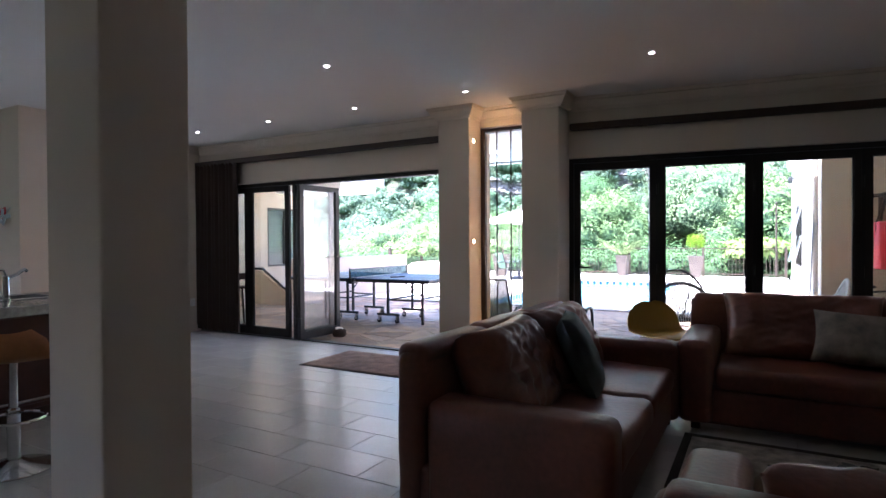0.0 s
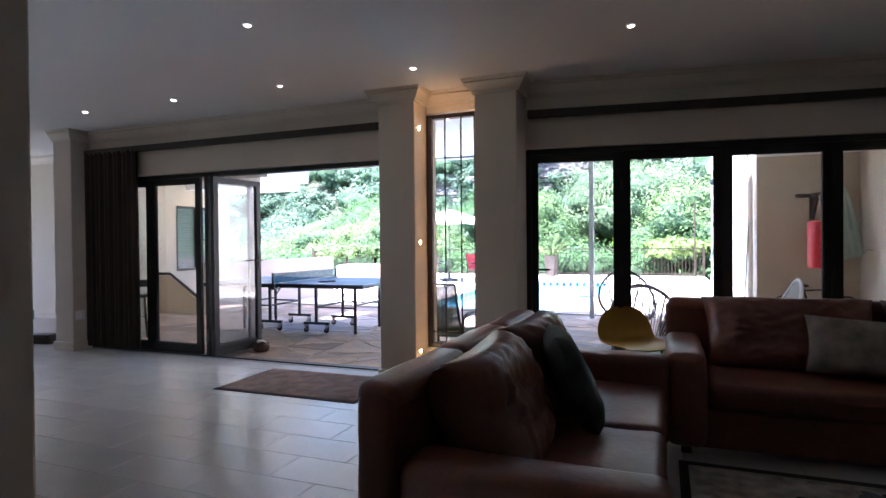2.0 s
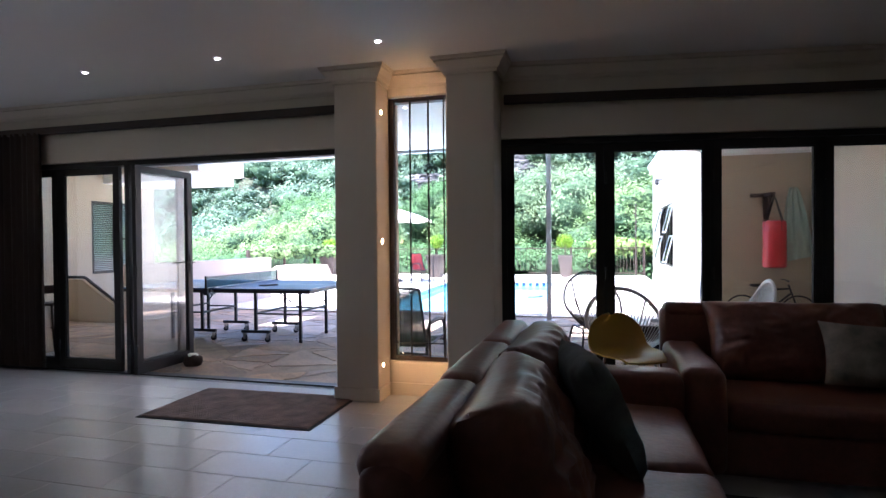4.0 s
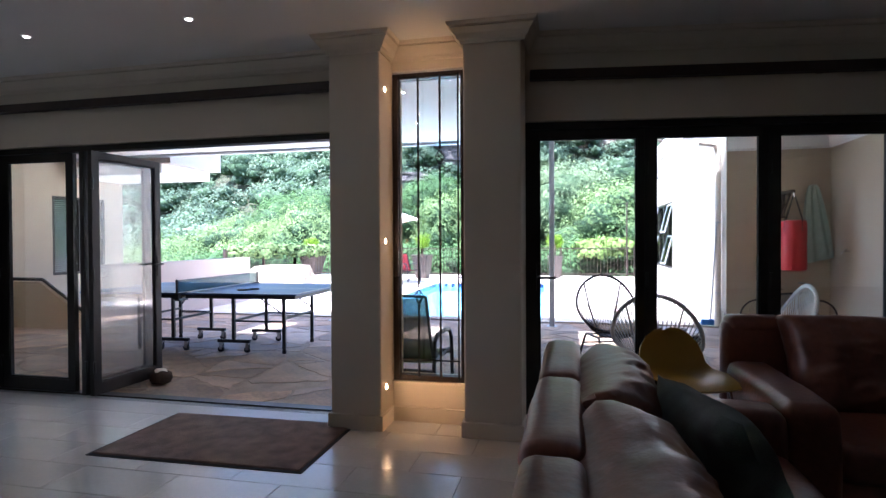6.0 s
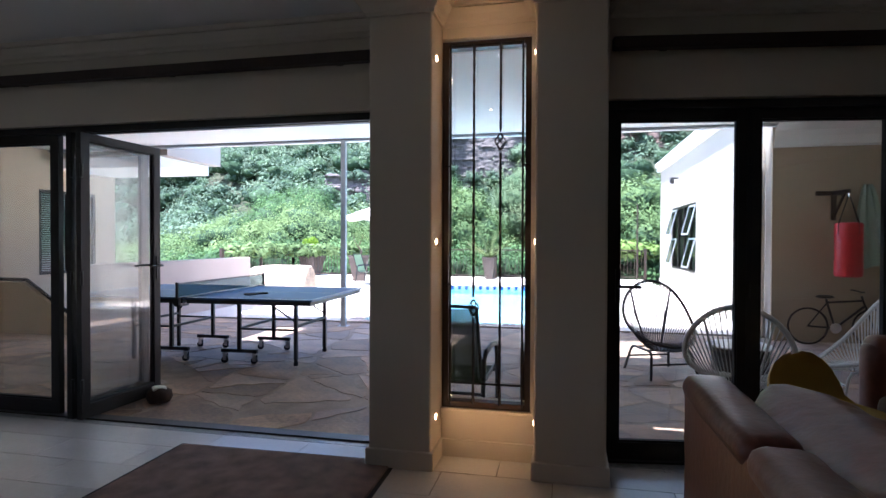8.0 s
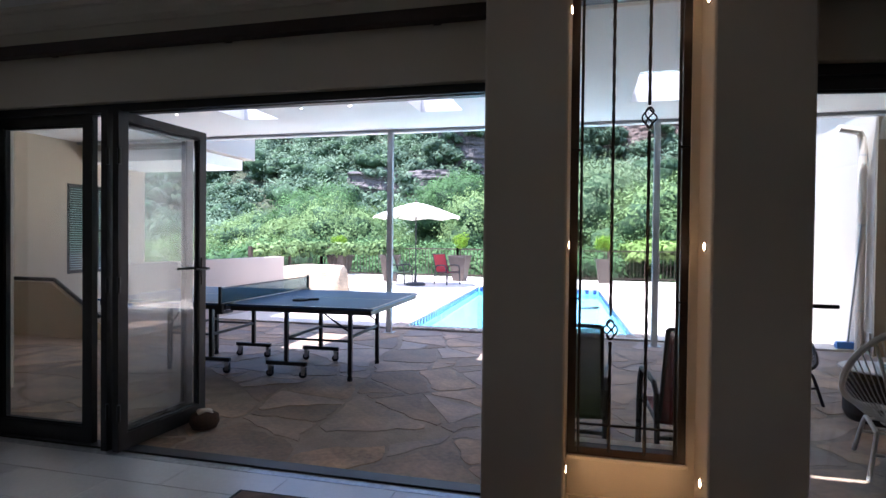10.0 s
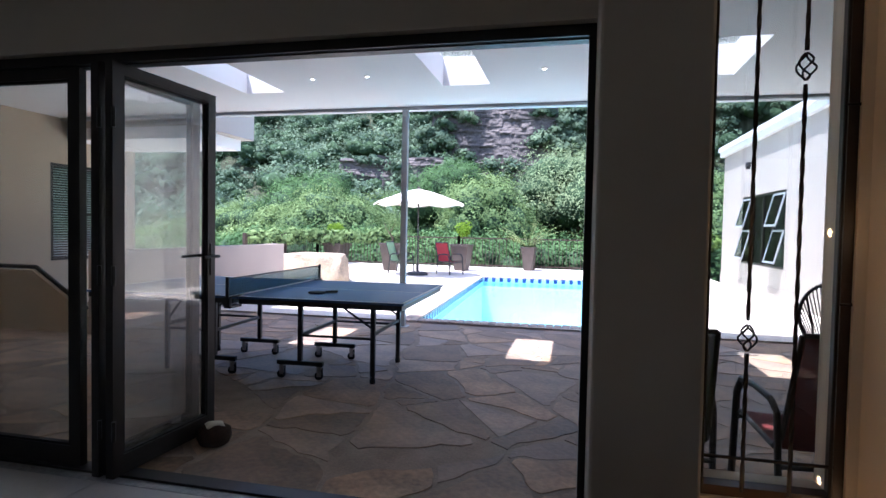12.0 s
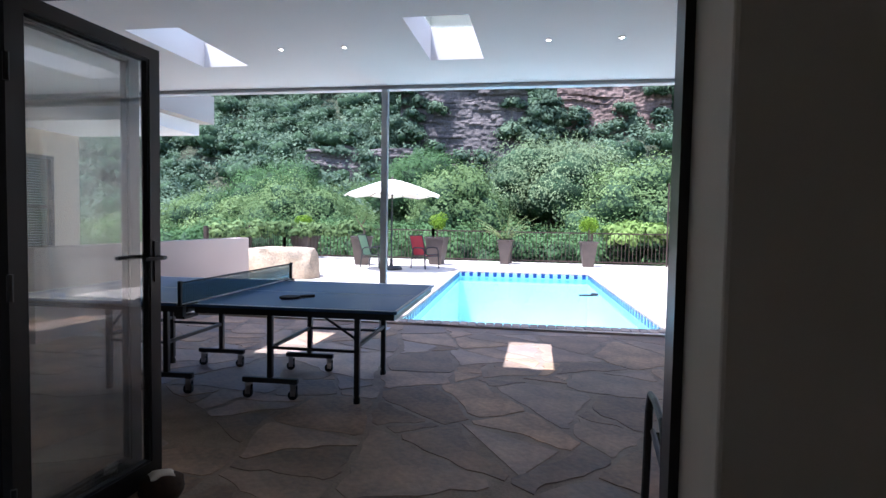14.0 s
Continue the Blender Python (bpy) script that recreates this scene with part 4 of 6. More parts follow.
part("cloth", B((-0.0022, -0.0012, -0.88, 0.88, 0.004, 0.142)), glassy("net_gauze", (0.44, 0.56, 0.60), 0.0), net, "fine dark mesh")
part("tape", B((-0.004, 0.004, -0.885, 0.885, 0.145, 0.155)), M_NET, net, "dark top tape")
part("lower_tape", B((-0.004, 0.004, -0.885, 0.885, 0.002, 0.012)), M_LINE, net, "white lower cord")
for sy in (-1, 1):
    part("post", bevelled(-0.012, 0.012, sy * 0.90 - 0.012, sy * 0.90 + 0.012, -0.05, 0.165, 0.003, 1), M_BLACK, net)
    part("clamp", B((-0.03, 0.03, min(sy * 0.74, sy * 0.90), max(sy * 0.74, sy * 0.90), 0.0015, 0.010), (-0.03, 0.03, min(sy * 0.74, sy * 0.90), max(sy * 0.74, sy * 0.90), -0.085, -0.066), (-0.03, 0.03, sy * 0.90 - 0.02, sy * 0.90 + 0.02, -0.066, 0.0015)), M_BLACK, net)
bat = thing("table_tennis_bat", pose(-2.62, 2.10, TTZ + 0.0015, 0, 0, 35), "black rubber table tennis bat lying on the table", "bat")
blade = lathe([(0.070, 0.0), (0.077, 0.003), (0.077, 0.012), (0.070, 0.015)], 24)
part("blade", blade, M_RUBBER, bat)
part("handle", bevelled(0.07, 0.18, -0.013, 0.013, 0.001, 0.021, 0.006, 2), M_BLACK, bat)


# sling armchairs
def sling_chair(name, m, mat, label, group):
    c = thing(name, m, label, "sling chair", group)
    for s in (-1, 1):
        x = s * 0.27
        part("side_frame", sweep(bmesh.new(), [(x, 0.30, 0.0), (x, 0.26, 0.50), (x, 0.20, 0.585), (x, 0.05, 0.60), (x, -0.16, 0.585), (x, -0.23, 0.54), (x, -0.30, 0.0)], 0.016, 8, flat=1.3), M_BLACK, c)
        part("back_rail", sweep(bmesh.new(), [(x * 0.93, 0.26, 0.40), (x * 0.93, -0.16, 0.36), (x * 0.93, -0.24, 0.42), (x * 0.93, -0.40, 0.93)], 0.013, 8), M_BLACK, c)
    part("cross_bar", bar((-0.27, 0.27, 0.36), (0.27, 0.27, 0.36), 0.012), M_BLACK, c)
    part("cross_bar", bar((-0.27, -0.27, 0.30), (0.27, -0.27, 0.30), 0.012), M_BLACK, c)
    part("top_bar", sweep(bmesh.new(), [(-0.25, -0.40, 0.93), (0, -0.415, 0.935), (0.25, -0.40, 0.93)], 0.012), M_BLACK, c)
    prof = [(0.27, 0.395), (0.05, 0.365), (-0.15, 0.352), (-0.215, 0.375), (-0.25, 0.43), (-0.31, 0.62), (-0.36, 0.78), (-0.405, 0.925)]
    bm = bmesh.new()
    rows = []
    for y, z in prof:
        rows.append([(bm.verts.new((x, y, z - 0.012 * (1 - (x / 0.25) ** 2))), bm.verts.new((x, y - 0.006, z - 0.004 - 0.012 * (1 - (x / 0.25) ** 2)))) for x in (-0.245, -0.12, 0, 0.12, 0.245)])
    for a, b in zip(rows, rows[1:]):
        for k in range(4):
            for j in (0, 1):
                bm.faces.new((a[k][j], a[k + 1][j], b[k + 1][j], b[k][j]))
    part("sling", bm, mat, c, smooth=True)
    return c


sling_chair("sling_chair", pose(-0.05, 0.70, -0.03, 0, 0, -4), M_SLING_G, "green mesh sling chair with a black frame outside the window", "window sling chairs")
sling_chair("sling_chair", pose(0.73, 0.72, -0.03, 0, 0, 5), M_SLING_BR, "maroon mesh sling chair with a black frame outside the window", "window sling chairs")
sling_chair("sling_chair", pose(-4.05, 14.1, 0.0, 0, 0, 235), M_SLING_R, "red mesh sling chair beside the poolside umbrella", "poolside sling chairs")
sling_chair("sling_chair", pose(-5.45, 13.7, 0.0, 0, 0, 260), M_SLING_L, "pale green mesh sling chair beside the poolside umbrella", "poolside sling chairs")


# string egg chairs
def egg_chair(m, cord, frame, label, rim_r, lift=0.0, cord_r=0.0055):
    c = thing("string_chair", m, label, "string chair", "string chairs round the veranda table")
    tilt = Matrix.Rotation(radians(46), 4, 'X')

    def rim_pt(a):
        wide = 1 + 0.10 * math.cos(a)
        return tilt @ Vector((0.365 * math.sin(a) * wide, 0.43 * math.cos(a), 0.07 * math.cos(2 * a))) + Vector((0, -0.02, 0.555 + lift))

    hub = Vector((0, -0.02, 0.285))

    def hub_pt(a):
        return hub + Vector((0.15 * math.sin(a), 0.17 * math.cos(a), 0.012 * math.cos(a)))

    part("rim", sweep(bmesh.new(), [rim_pt(k * math.tau / 56) for k in range(56)], rim_r, 8, closed=True), frame, c)
    part("hub_ring", sweep(bmesh.new(), [hub_pt(k * math.tau / 24) for k in range(24)], 0.011, 6, closed=True), frame, c)
    cb = bmesh.new()
    for k in range(60):
        a = k * math.tau / 60
        p, q = rim_pt(a), hub_pt(a)
        # each cord wraps once round the rim and sags a little on its way down
        out = (p - hub).normalized() * (rim_r + 0.004)
        sweep(cb, [p - out, p + Vector((0, 0, rim_r + 0.004)), p + out, (p + q) / 2 + Vector((0, 0, -0.03)), q], cord_r, 4)
    for k in range(24):
        a = k * math.pi / 24
        sweep(cb, [hub_pt(a), hub_pt(a + math.pi)], cord_r, 4)
    part("cords", cb, cord, c, "stretched plastic cords")
    for a in (-0.62, 0.62):
        part("back_stay", sweep(bmesh.new(), [rim_pt(a), (rim_pt(a) + hub_pt(a)) / 2 + Vector((0, 0.03, -0.045)), hub_pt(a)], 0.010, 6), frame, c)
    for sx in (-1, 1):
        x = sx * 0.21
        part("leg", sweep(bmesh.new(), [(x * 1.22, -0.30, 0.0), (x * 1.04, -0.235, 0.22), (x, -0.205, 0.262), (x, -0.15, 0.272), (x, 0.13, 0.272), (x, 0.185, 0.262), (x * 1.04, 0.215, 0.22), (x * 1.22, 0.28, 0.0)], 0.0135, 8), frame, c)
    for y, z in ((-0.258, 0.15), (0.238, 0.15), (-0.13, 0.272), (0.11, 0.272)):
        xx = 0.21 * (1.09 if z < 0.2 else 1.0)
        part("stretcher", bar((-xx, y, z), (xx, y, z), 0.010), frame, c)
    return c


egg_chair(pose(1.74, 2.74, -0.03, 0, 0, 20), M_CORD_B, M_BLACK, "black string egg chair on the veranda", 0.014, 0.045, 0.0048)
egg_chair(pose(2.04, 1.11, -0.03, 0, 0, 165), M_CORD_W, M_CORD_W, "white string egg chair with its back to the glass doors", 0.019)
egg_chair(pose(3.37, 2.15, -0.03, 0, 0, -88), M_CORD_W, M_CORD_W, "white string egg chair facing the veranda table", 0.019)
vt = thing("veranda_table", pose(2.38, 2.27, -0.03), "small round drum table with a pale top between string chairs", "side table")
part("drum", lathe([(0.22, 0.0), (0.25, 0.06), (0.25, 0.36), (0.22, 0.40)], 28), M_BLACK, vt)
part("tabletop", moved(lathe([(0.28, 0.0), (0.29, 0.008), (0.28, 0.018)], 32), pose(0, 0, 0.40)), M_WHITE, vt, "pale round top")
part("ashtray", moved(lathe([(0.05, 0.0), (0.06, 0.03), (0.05, 0.03), (0.045, 0.008)], 20), pose(0.05, -0.04, 0.418)), M_GREYST, vt, "small metal bowl")

# tall stool outside the closed leaf
bs = thing("bar_chair", pose(-4.92, 0.76, -0.03, 0, 0, 60), "dark timber bar chair with a low back outside the glass", "bar chair")
for sx in (-1, 1):
    for sy in (-1, 1):
        topz = 1.02 if sy < 0 else 0.72
        part("leg", sweep(bmesh.new(), [(sx * 0.20, sy * 0.20, 0), (sx * 0.16, sy * 0.16, 0.72), (sx * 0.16, sy * (0.16 if sy > 0 else 0.2), topz)], 0.017, 6), M_RAIL, bs)
    part("rung", bar((sx * 0.185, -0.18, 0.28), (sx * 0.185, 0.18, 0.28), 0.011, 6), M_RAIL, bs)
part("seat", bevelled(-0.20, 0.20, -0.19, 0.20, 0.72, 0.755, 0.012, 2), M_RAIL, bs)
part("backrest", bevelled(-0.18, 0.18, -0.215, -0.19, 0.90, 1.02, 0.01, 2), M_RAIL, bs)
part("rung", bar((-0.18, 0.18, 0.36), (0.18, 0.18, 0.36), 0.011, 6), M_RAIL, bs)

bs.scale = (0.86, 0.86, 0.86)

# door stop
ds = thing("door_stop", pose(-2.60, 0.64, -0.03, 0, 0, 20), "brown woven door stop ball with a white bow", "door stop")
bm = lathe([(0.02, 0.0), (0.085, 0.012), (0.105, 0.05), (0.095, 0.10), (0.05, 0.13), (0.015, 0.137)], 18)
for v in bm.verts:
    v.co *= 1 + 0.05 * noise.noise(v.co * 22)
part("ball", bm, material("brown_woven_cloth", (0.05, 0.028, 0.016), 0.9, var=0.5, scale=30, fine=200, bump=0.8, depth=0.006), ds, smooth=True)
part("bow", moved(pillow(0.12, 0.06, 0.05, 0.5, 8, 3, 0.006), pose(0.01, -0.02, 0.125, 12, 8, 30)), M_CANVAS, ds, "white fabric bow", True)

# umbrella
um = thing("garden_umbrella", pose(-4.85, 13.35, 0.0), "open cream canvas umbrella on a dark pole by the pool", "umbrella")
part("pole", bar((0, 0, 0.08), (0, 0, 2.46), 0.022, 10), M_BLACK, um)
part("base", lathe([(0.30, 0.0), (0.30, 0.05), (0.24, 0.09), (0.05, 0.10), (0.04, 0.30)], 24), M_DARKW, um)
cb = bmesh.new()
n = 8
apex = cb.verts.new((0, 0, 2.50))
prevr = None
for r, z in ((0.35, 2.42), (0.75, 2.29), (1.10, 2.16), (1.34, 2.07)):
    ring = []
    for k in range(n * 4):
        a = k * math.tau / (n * 4)
        sag = (math.cos(a * n) * 0.5 - 0.5) * 0.05 * r
        rr = r * (1 - 0.035 * (0.5 - 0.5 * math.cos(a * n)))
        ring.append(cb.verts.new((rr * math.cos(a), rr * math.sin(a), z + sag)))
    for k in range(n * 4):
        if prevr:
            cb.faces.new((prevr[k], prevr[(k + 1) % (n * 4)], ring[(k + 1) % (n * 4)], ring[k]))
        else:
            cb.faces.new((apex, ring[k], ring[(k + 1) % (n * 4)]))
    prevr = ring
geo = bmesh.ops.extrude_face_region(cb, geom=cb.faces[:])
for v in [g for g in geo["geom"] if isinstance(g, bmesh.types.BMVert)]:
    v.co.z -= 0.008
canopy = part("canopy", cb, M_CANVAS, um)
part("finial", moved(lathe([(0.03, 0.0), (0.04, 0.03), (0.012, 0.07)], 12), pose(0, 0, 2.495)), M_RAIL, um)
for k in range(8):
    a = k * math.tau / 8
    part("rib", bar((0, 0, 2.44), (1.30 * math.cos(a), 1.30 * math.sin(a), 2.045), 0.008, 5), M_RAIL, um)


# planters with plants
def leaves(bm, centres, count, size, rng, flat=0.0):
    for _ in range(count):
        c, r = centres[rng.randrange(len(centres))]
        d = Vector((rng.gauss(0, 1), rng.gauss(0, 1), rng.gauss(0, 1))).normalized() * r * rng.uniform(0.55, 1.05) ** 0.6
        p = Vector(c) + d
        nrm = (d.normalized() + Vector((rng.uniform(-.8, .8), rng.uniform(-.8, .8), rng.uniform(-.2, 1.0)))).normalized()
        t = nrm.orthogonal().normalized()
        t = (Matrix.Rotation(rng.uniform(0, math.tau), 3, nrm) @ t)
        s = nrm.cross(t)
        L, W = size * rng.uniform(0.7, 1.4), size * rng.uniform(0.3, 0.5)
        v = [bm.verts.new(p - t * L * 0.5), bm.verts.new(p + s * W * 0.5 + nrm * 0.1 * L), bm.verts.new(p + t * L * 0.5), bm.verts.new(p - s * W * 0.5 + nrm * 0.1 * L)]
        bm.faces.new((v[0], v[1], v[2]))
        bm.faces.new((v[0], v[2], v[3]))


def planter(x, y, h, w, kind, seed):
    rng = random.Random(seed)
    lab = {"ball": "tapered brown planter with a clipped lime shrub by the fence", "spiky": "tapered brown planter with a feathery palm by the fence", "stem": "tapered brown planter with a gnarled shrub by the fence"}[kind]
    p_ = thing("planter", pose(x, y, 0, 0, 0, rng.uniform(-15, 15)), lab, "planter", "poolside planters")
    bm = bmesh.new()
    rings = []
    for z, k in ((0, 0.62), (h - 0.06, 1.0), (h - 0.055, 1.08), (h, 1.08), (h, 0.92), (h - 0.08, 0.90)):
        rings.append([bm.verts.new((sx * w / 2 * k, sy * w / 2 * k, z)) for sx, sy in ((-1, -1), (1, -1), (1, 1), (-1, 1))])
    for a, b in zip(rings, rings[1:]):
        for k in range(4):
            bm.faces.new((a[k], a[(k + 1) % 4], b[(k + 1) % 4], b[k]))
    bm.faces.new(rings[0][::-1])
    part("pot", bm, M_POT, p_)
    part("soil", B((-w * 0.43, w * 0.43, -w * 0.43, w * 0.43, h - 0.12, h - 0.07)), M_SOIL, p_)
    lb = bmesh.new()
    if kind == "ball":
        part("trunk", sweep(bmesh.new(), [(0, 0, h - 0.1), (0.02, 0.01, h + 0.15), (0, 0, h + 0.45)], [0.025, 0.02, 0.015], 8), M_BARK, p_)
        cs = [((rng.uniform(-.17, .17), rng.uniform(-.17, .17), h + 0.50 + rng.uniform(-.10, .16)), 0.17) for _ in range(9)]
        leaves(lb, cs, 1500, 0.06, rng)
        part("crown", lb, M_LEAF_LIME, p_, "clipped lime-green leaves")
    elif kind == "spiky":
        for k in range(26):
            a, e = rng.uniform(0, math.tau), rng.uniform(0.5, 1.4)
            L = rng.uniform(0.7, 1.25)
            pts = [Vector((0, 0, h - 0.08)) + Vector((math.cos(a) * math.cos(e) * L * u * (1 + 0.4 * u), math.sin(a) * math.cos(e) * L * u * (1 + 0.4 * u), L * (u * math.sin(e) - 0.22 * u * u) * 1.3)) for u in (0, .33, .66, 1)]
            sweep(lb, pts, [0.008, 0.006, 0.005, 0.002], 4)
            for u in range(1, 12):
                f = u / 12
                i = min(2, int(f * 3))
                pp = pts[i].lerp(pts[i + 1], f * 3 - i)
                for sgn in (-1, 1):
                    d = Vector((-math.sin(a) * sgn, math.cos(a) * sgn, 0.25)) * 0.16 * (1.1 - f)
                    v = [lb.verts.new(pp), lb.verts.new(pp + d + Vector((math.cos(a), math.sin(a), 0)) * 0.05), lb.verts.new(pp + Vector((math.cos(a), math.sin(a), 0)) * 0.06)]
                    lb.faces.new(v)
        part("fronds", lb, M_LEAF_PALM, p_, "feathery green fronds")
    else:
        part("trunk", sweep(bmesh.new(), [(0, 0, h - 0.1), (0.08, 0.02, h + 0.15), (-0.03, 0, h + 0.32), (0.10, 0, h + 0.55), (0.16, 0, h + 0.75)], [0.04, 0.035, 0.03, 0.02, 0.012], 8), M_BARK, p_)
        part("limb", sweep(bmesh.new(), [(-0.03, 0, h + 0.32), (-0.16, 0.04, h + 0.50), (-0.2, 0.03, h + 0.66)], [0.022, 0.015, 0.008], 6), M_BARK, p_)
        cs = [((rng.uniform(-.2, .28), rng.uniform(-.15, .15), h + rng.uniform(0.45, 0.85)), 0.14) for _ in range(8)]
        leaves(lb, cs, 420, 0.06, rng)
        part("crown", lb, M_LEAF_NEAR, p_, "sparse green leaves")
    return p_


planter(-9.1, 17.3, 0.75, 0.75, "ball", 1)
planter(-6.15, 14.75, 0.86, 0.62, "stem", 2)
planter(-4.0, 15.7, 0.86, 0.60, "ball", 3)
planter(-1.9, 16.75, 0.80, 0.44, "spiky", 4)
planter(0.72, 16.55, 0.80, 0.50, "ball", 5)

# boulder
bm = bmesh.new()
bmesh.ops.create_icosphere(bm, subdivisions=4, radius=1.0)
for v in bm.verts:
    c = v.co.copy()
    d = 1 + 0.16 * noise.noise(c * 1.4) + 0.07 * noise.noise(c * 4) + 0.05 * (1 - 2 * abs(noise.noise(c * 6)))
    c = Vector([math.copysign(abs(q) ** 0.62, q) for q in c])
    v.co = Vector((c.x * 0.88 * d, c.y * 0.58 * d, max(-0.05, c.z * 0.80 * d)))
    if v.co.z > 0.66:
        v.co.z = 0.66 + (v.co.z - 0.66) * 0.35
    v.co.z = round(v.co.z / 0.12) * 0.04 + v.co.z * 0.66
ob = tagged(part("boulder", bm, M_ROCKY, smooth=True), "large layered sandstone boulder on the pool deck", "boulder")
ob.matrix_world = pose(-6.70, 10.55, -0.02, 0, 0, 12)

# fence
FENCE = [(-10.0, 12.6), (-9.7, 16.9), (-4.4, 17.15), (3.55, 17.55)]
fence = thing("fence", pose(0, 0, 0), "brown steel bar fence round the pool deck", "fence")
nbar = 0
for (ax, ay), (bx, by) in zip(FENCE, FENCE[1:]):
    a, b = Vector((ax, ay, 0)), Vector((bx, by, 0))
    L = (b - a).length
    d = (b - a) / L
    ang = math.degrees(math.atan2(d.y, d.x))
    for z in (0.10, 1.05):
        part("rail", moved(B((0, L, -0.015, 0.015, z - 0.02, z + 0.02)), pose(ax, ay, 0, 0, 0, ang)), M_FENCE, fence)
    k = max(1, round(L / 2.4))
    for i in range(k + 1):
        p = a.lerp(b, i / k)
        part("post", B((p.x - 0.045, p.x + 0.045, p.y - 0.045, p.y + 0.045, -0.02, 1.12)), M_FENCE, fence)
    k = int(L / 0.12)
    for i in range(1, k):
        p = a.lerp(b, i / k)
        if nbar == 0:
            fb = part("bar", B((-0.008, 0.008, -0.008, 0.008, 0.1, 1.05)), M_FENCE, fence)
            fb_mesh = fb.data
        else:
            fb = new("bar", fb_mesh)
            fb.parent = fence
        fb.location = p
        nbar += 1

# punch bag, towel, bicycle in the recess
pb = thing("punch_bag_bracket", pose(4.36, 5.2, 2.0), "dark steel wall bracket for a punch bag", "bracket")
part("plate", B((-0.22, 0.12, -0.03, -0.002, 0.0, 0.06)), M_RAIL, pb)
part("arm", B((-0.03, 0.03, -0.42, -0.03, 0.005, 0.05)), M_RAIL, pb)
part("strut", bar((0, -0.02, -0.30), (0, -0.34, 0.01), 0.018, 6), M_RAIL, pb)
part("upright", B((-0.03, 0.03, -0.03, -0.002, -0.34, 0.0)), M_RAIL, pb)
bag = thing("punch_bag", pose(4.38, 4.80, 0.90), "red vinyl punch bag hanging from black straps", "punch bag")
part("body", lathe([(0.12, 0.0), (0.155, 0.015), (0.162, 0.05), (0.158, 0.36), (0.160, 0.68), (0.150, 0.71), (0.10, 0.72)], 28), M_RED, bag, smooth=True)
for k in range(4):
    a = k * math.tau / 4 + 0.4
    part("strap", sweep(bmesh.new(), [(0.155 * math.cos(a), 0.155 * math.sin(a), 0.56), (0.150 * math.cos(a), 0.150 * math.sin(a), 0.71), (0.015 * math.cos(a), 0.015 * math.sin(a), 1.06)], 0.018, 6, flat=0.3), M_BLACK, bag)
part("hook", bar((0, 0, 1.04), (0, 0, 1.13), 0.010), M_STEEL, bag)

tw = thing("towel", pose(4.72, 5.16, 1.02), "pale green towel hanging from a wall hook", "towel")
bm = bmesh.new()
nu, nv = 24, 16
vv = {}
for s in (0, 1):
    for i in range(nu + 1):
        for j in range(nv + 1):
            u, v = i / nu * 2 - 1, j / nv
            w_ = 0.05 + 0.20 * (1 - v) ** 0.7
            fold = 0.035 * math.sin(u * 9 + v * 2) * (0.4 + 0.6 * (1 - v))
            vv[s, i, j] = bm.verts.new((u * w_ + 0.04 * (1 - v), -0.07 + fold - s * 0.012, v * 1.12 + 0.06 * u * (1 - v)))
for s in (0, 1):
    for i in range(nu):
        for j in range(nv):
            bm.faces.new([vv[s, a, b] for a, b in ((i, j), (i + 1, j), (i + 1, j + 1), (i, j + 1))])
part("cloth", bm, M_TOWEL, tw, smooth=True)
part("hook", B((-0.02, 0.02, -0.08, 0.038, 1.08, 1.12)), M_STEEL, tw)
bk = thing("bicycle", pose(4.37, 4.98, -0.03) @ Matrix.Scale(0.78, 4), "small black bicycle leaning on the beige wall", "bicycle")
for x in (-0.5, 0.5):
    w_ = part("wheel", sweep(bmesh.new(), [(x + 0.31 * math.cos(k * math.tau / 28), 0, 0.325 + 0.31 * math.sin(k * math.tau / 28)) for k in range(28)], 0.017, 6, closed=True), M_RUBBER, bk)
    sp = bmesh.new()
    for k in range(14):
        a = k * math.tau / 14
        sweep(sp, [(x, 0, 0.325), (x + 0.30 * math.cos(a), 0, 0.325 + 0.30 * math.sin(a))], 0.0018, 4)
    part("spokes", sp, M_STEEL, w_)
part("frame", join(bar((-0.5, 0, 0.325), (-0.08, 0, 0.30), 0.016), bar((-0.08, 0, 0.30), (-0.22, 0, 0.80), 0.018), bar((-0.5, 0, 0.325), (-0.20, 0, 0.74), 0.012), bar((-0.20, 0, 0.74), (0.33, 0, 0.78), 0.018), bar((-0.08, 0, 0.30), (0.36, 0, 0.68), 0.02), bar((0.32, 0, 0.86), (0.5, 0, 0.325), 0.017)), M_BLACK, bk)
part("saddle", moved(pillow(0.26, 0.14, 0.06, 0.5, 8, 1, 0.0), pose(-0.24, 0, 0.84)), M_RUBBER, bk)
part("handlebar", sweep(bmesh.new(), [(0.24, -0.26, 0.95), (0.31, -0.1, 0.94), (0.32, 0, 0.92), (0.31, 0.1, 0.94), (0.24, 0.20, 0.95)], 0.013), M_BLACK, bk)
part("crank", moved(lathe([(0.09, -0.006), (0.09, 0.006)], 20), pose(-0.08, -0.03, 0.30, 90, 0, 0)), M_STEEL, bk)
tp = thing("wall_tap", pose(5.0, 4.6, 1.18), "small brass garden tap on the side wall", "tap")
part("spout", sweep(bmesh.new(), [(-0.001, 0, 0), (-0.09, 0, 0), (-0.11, 0, -0.05)], 0.014), M_STEEL, tp)
part("knob", bar((-0.05, -0.025, 0.03), (-0.05, 0.025, 0.03), 0.010), M_STEEL, tp)


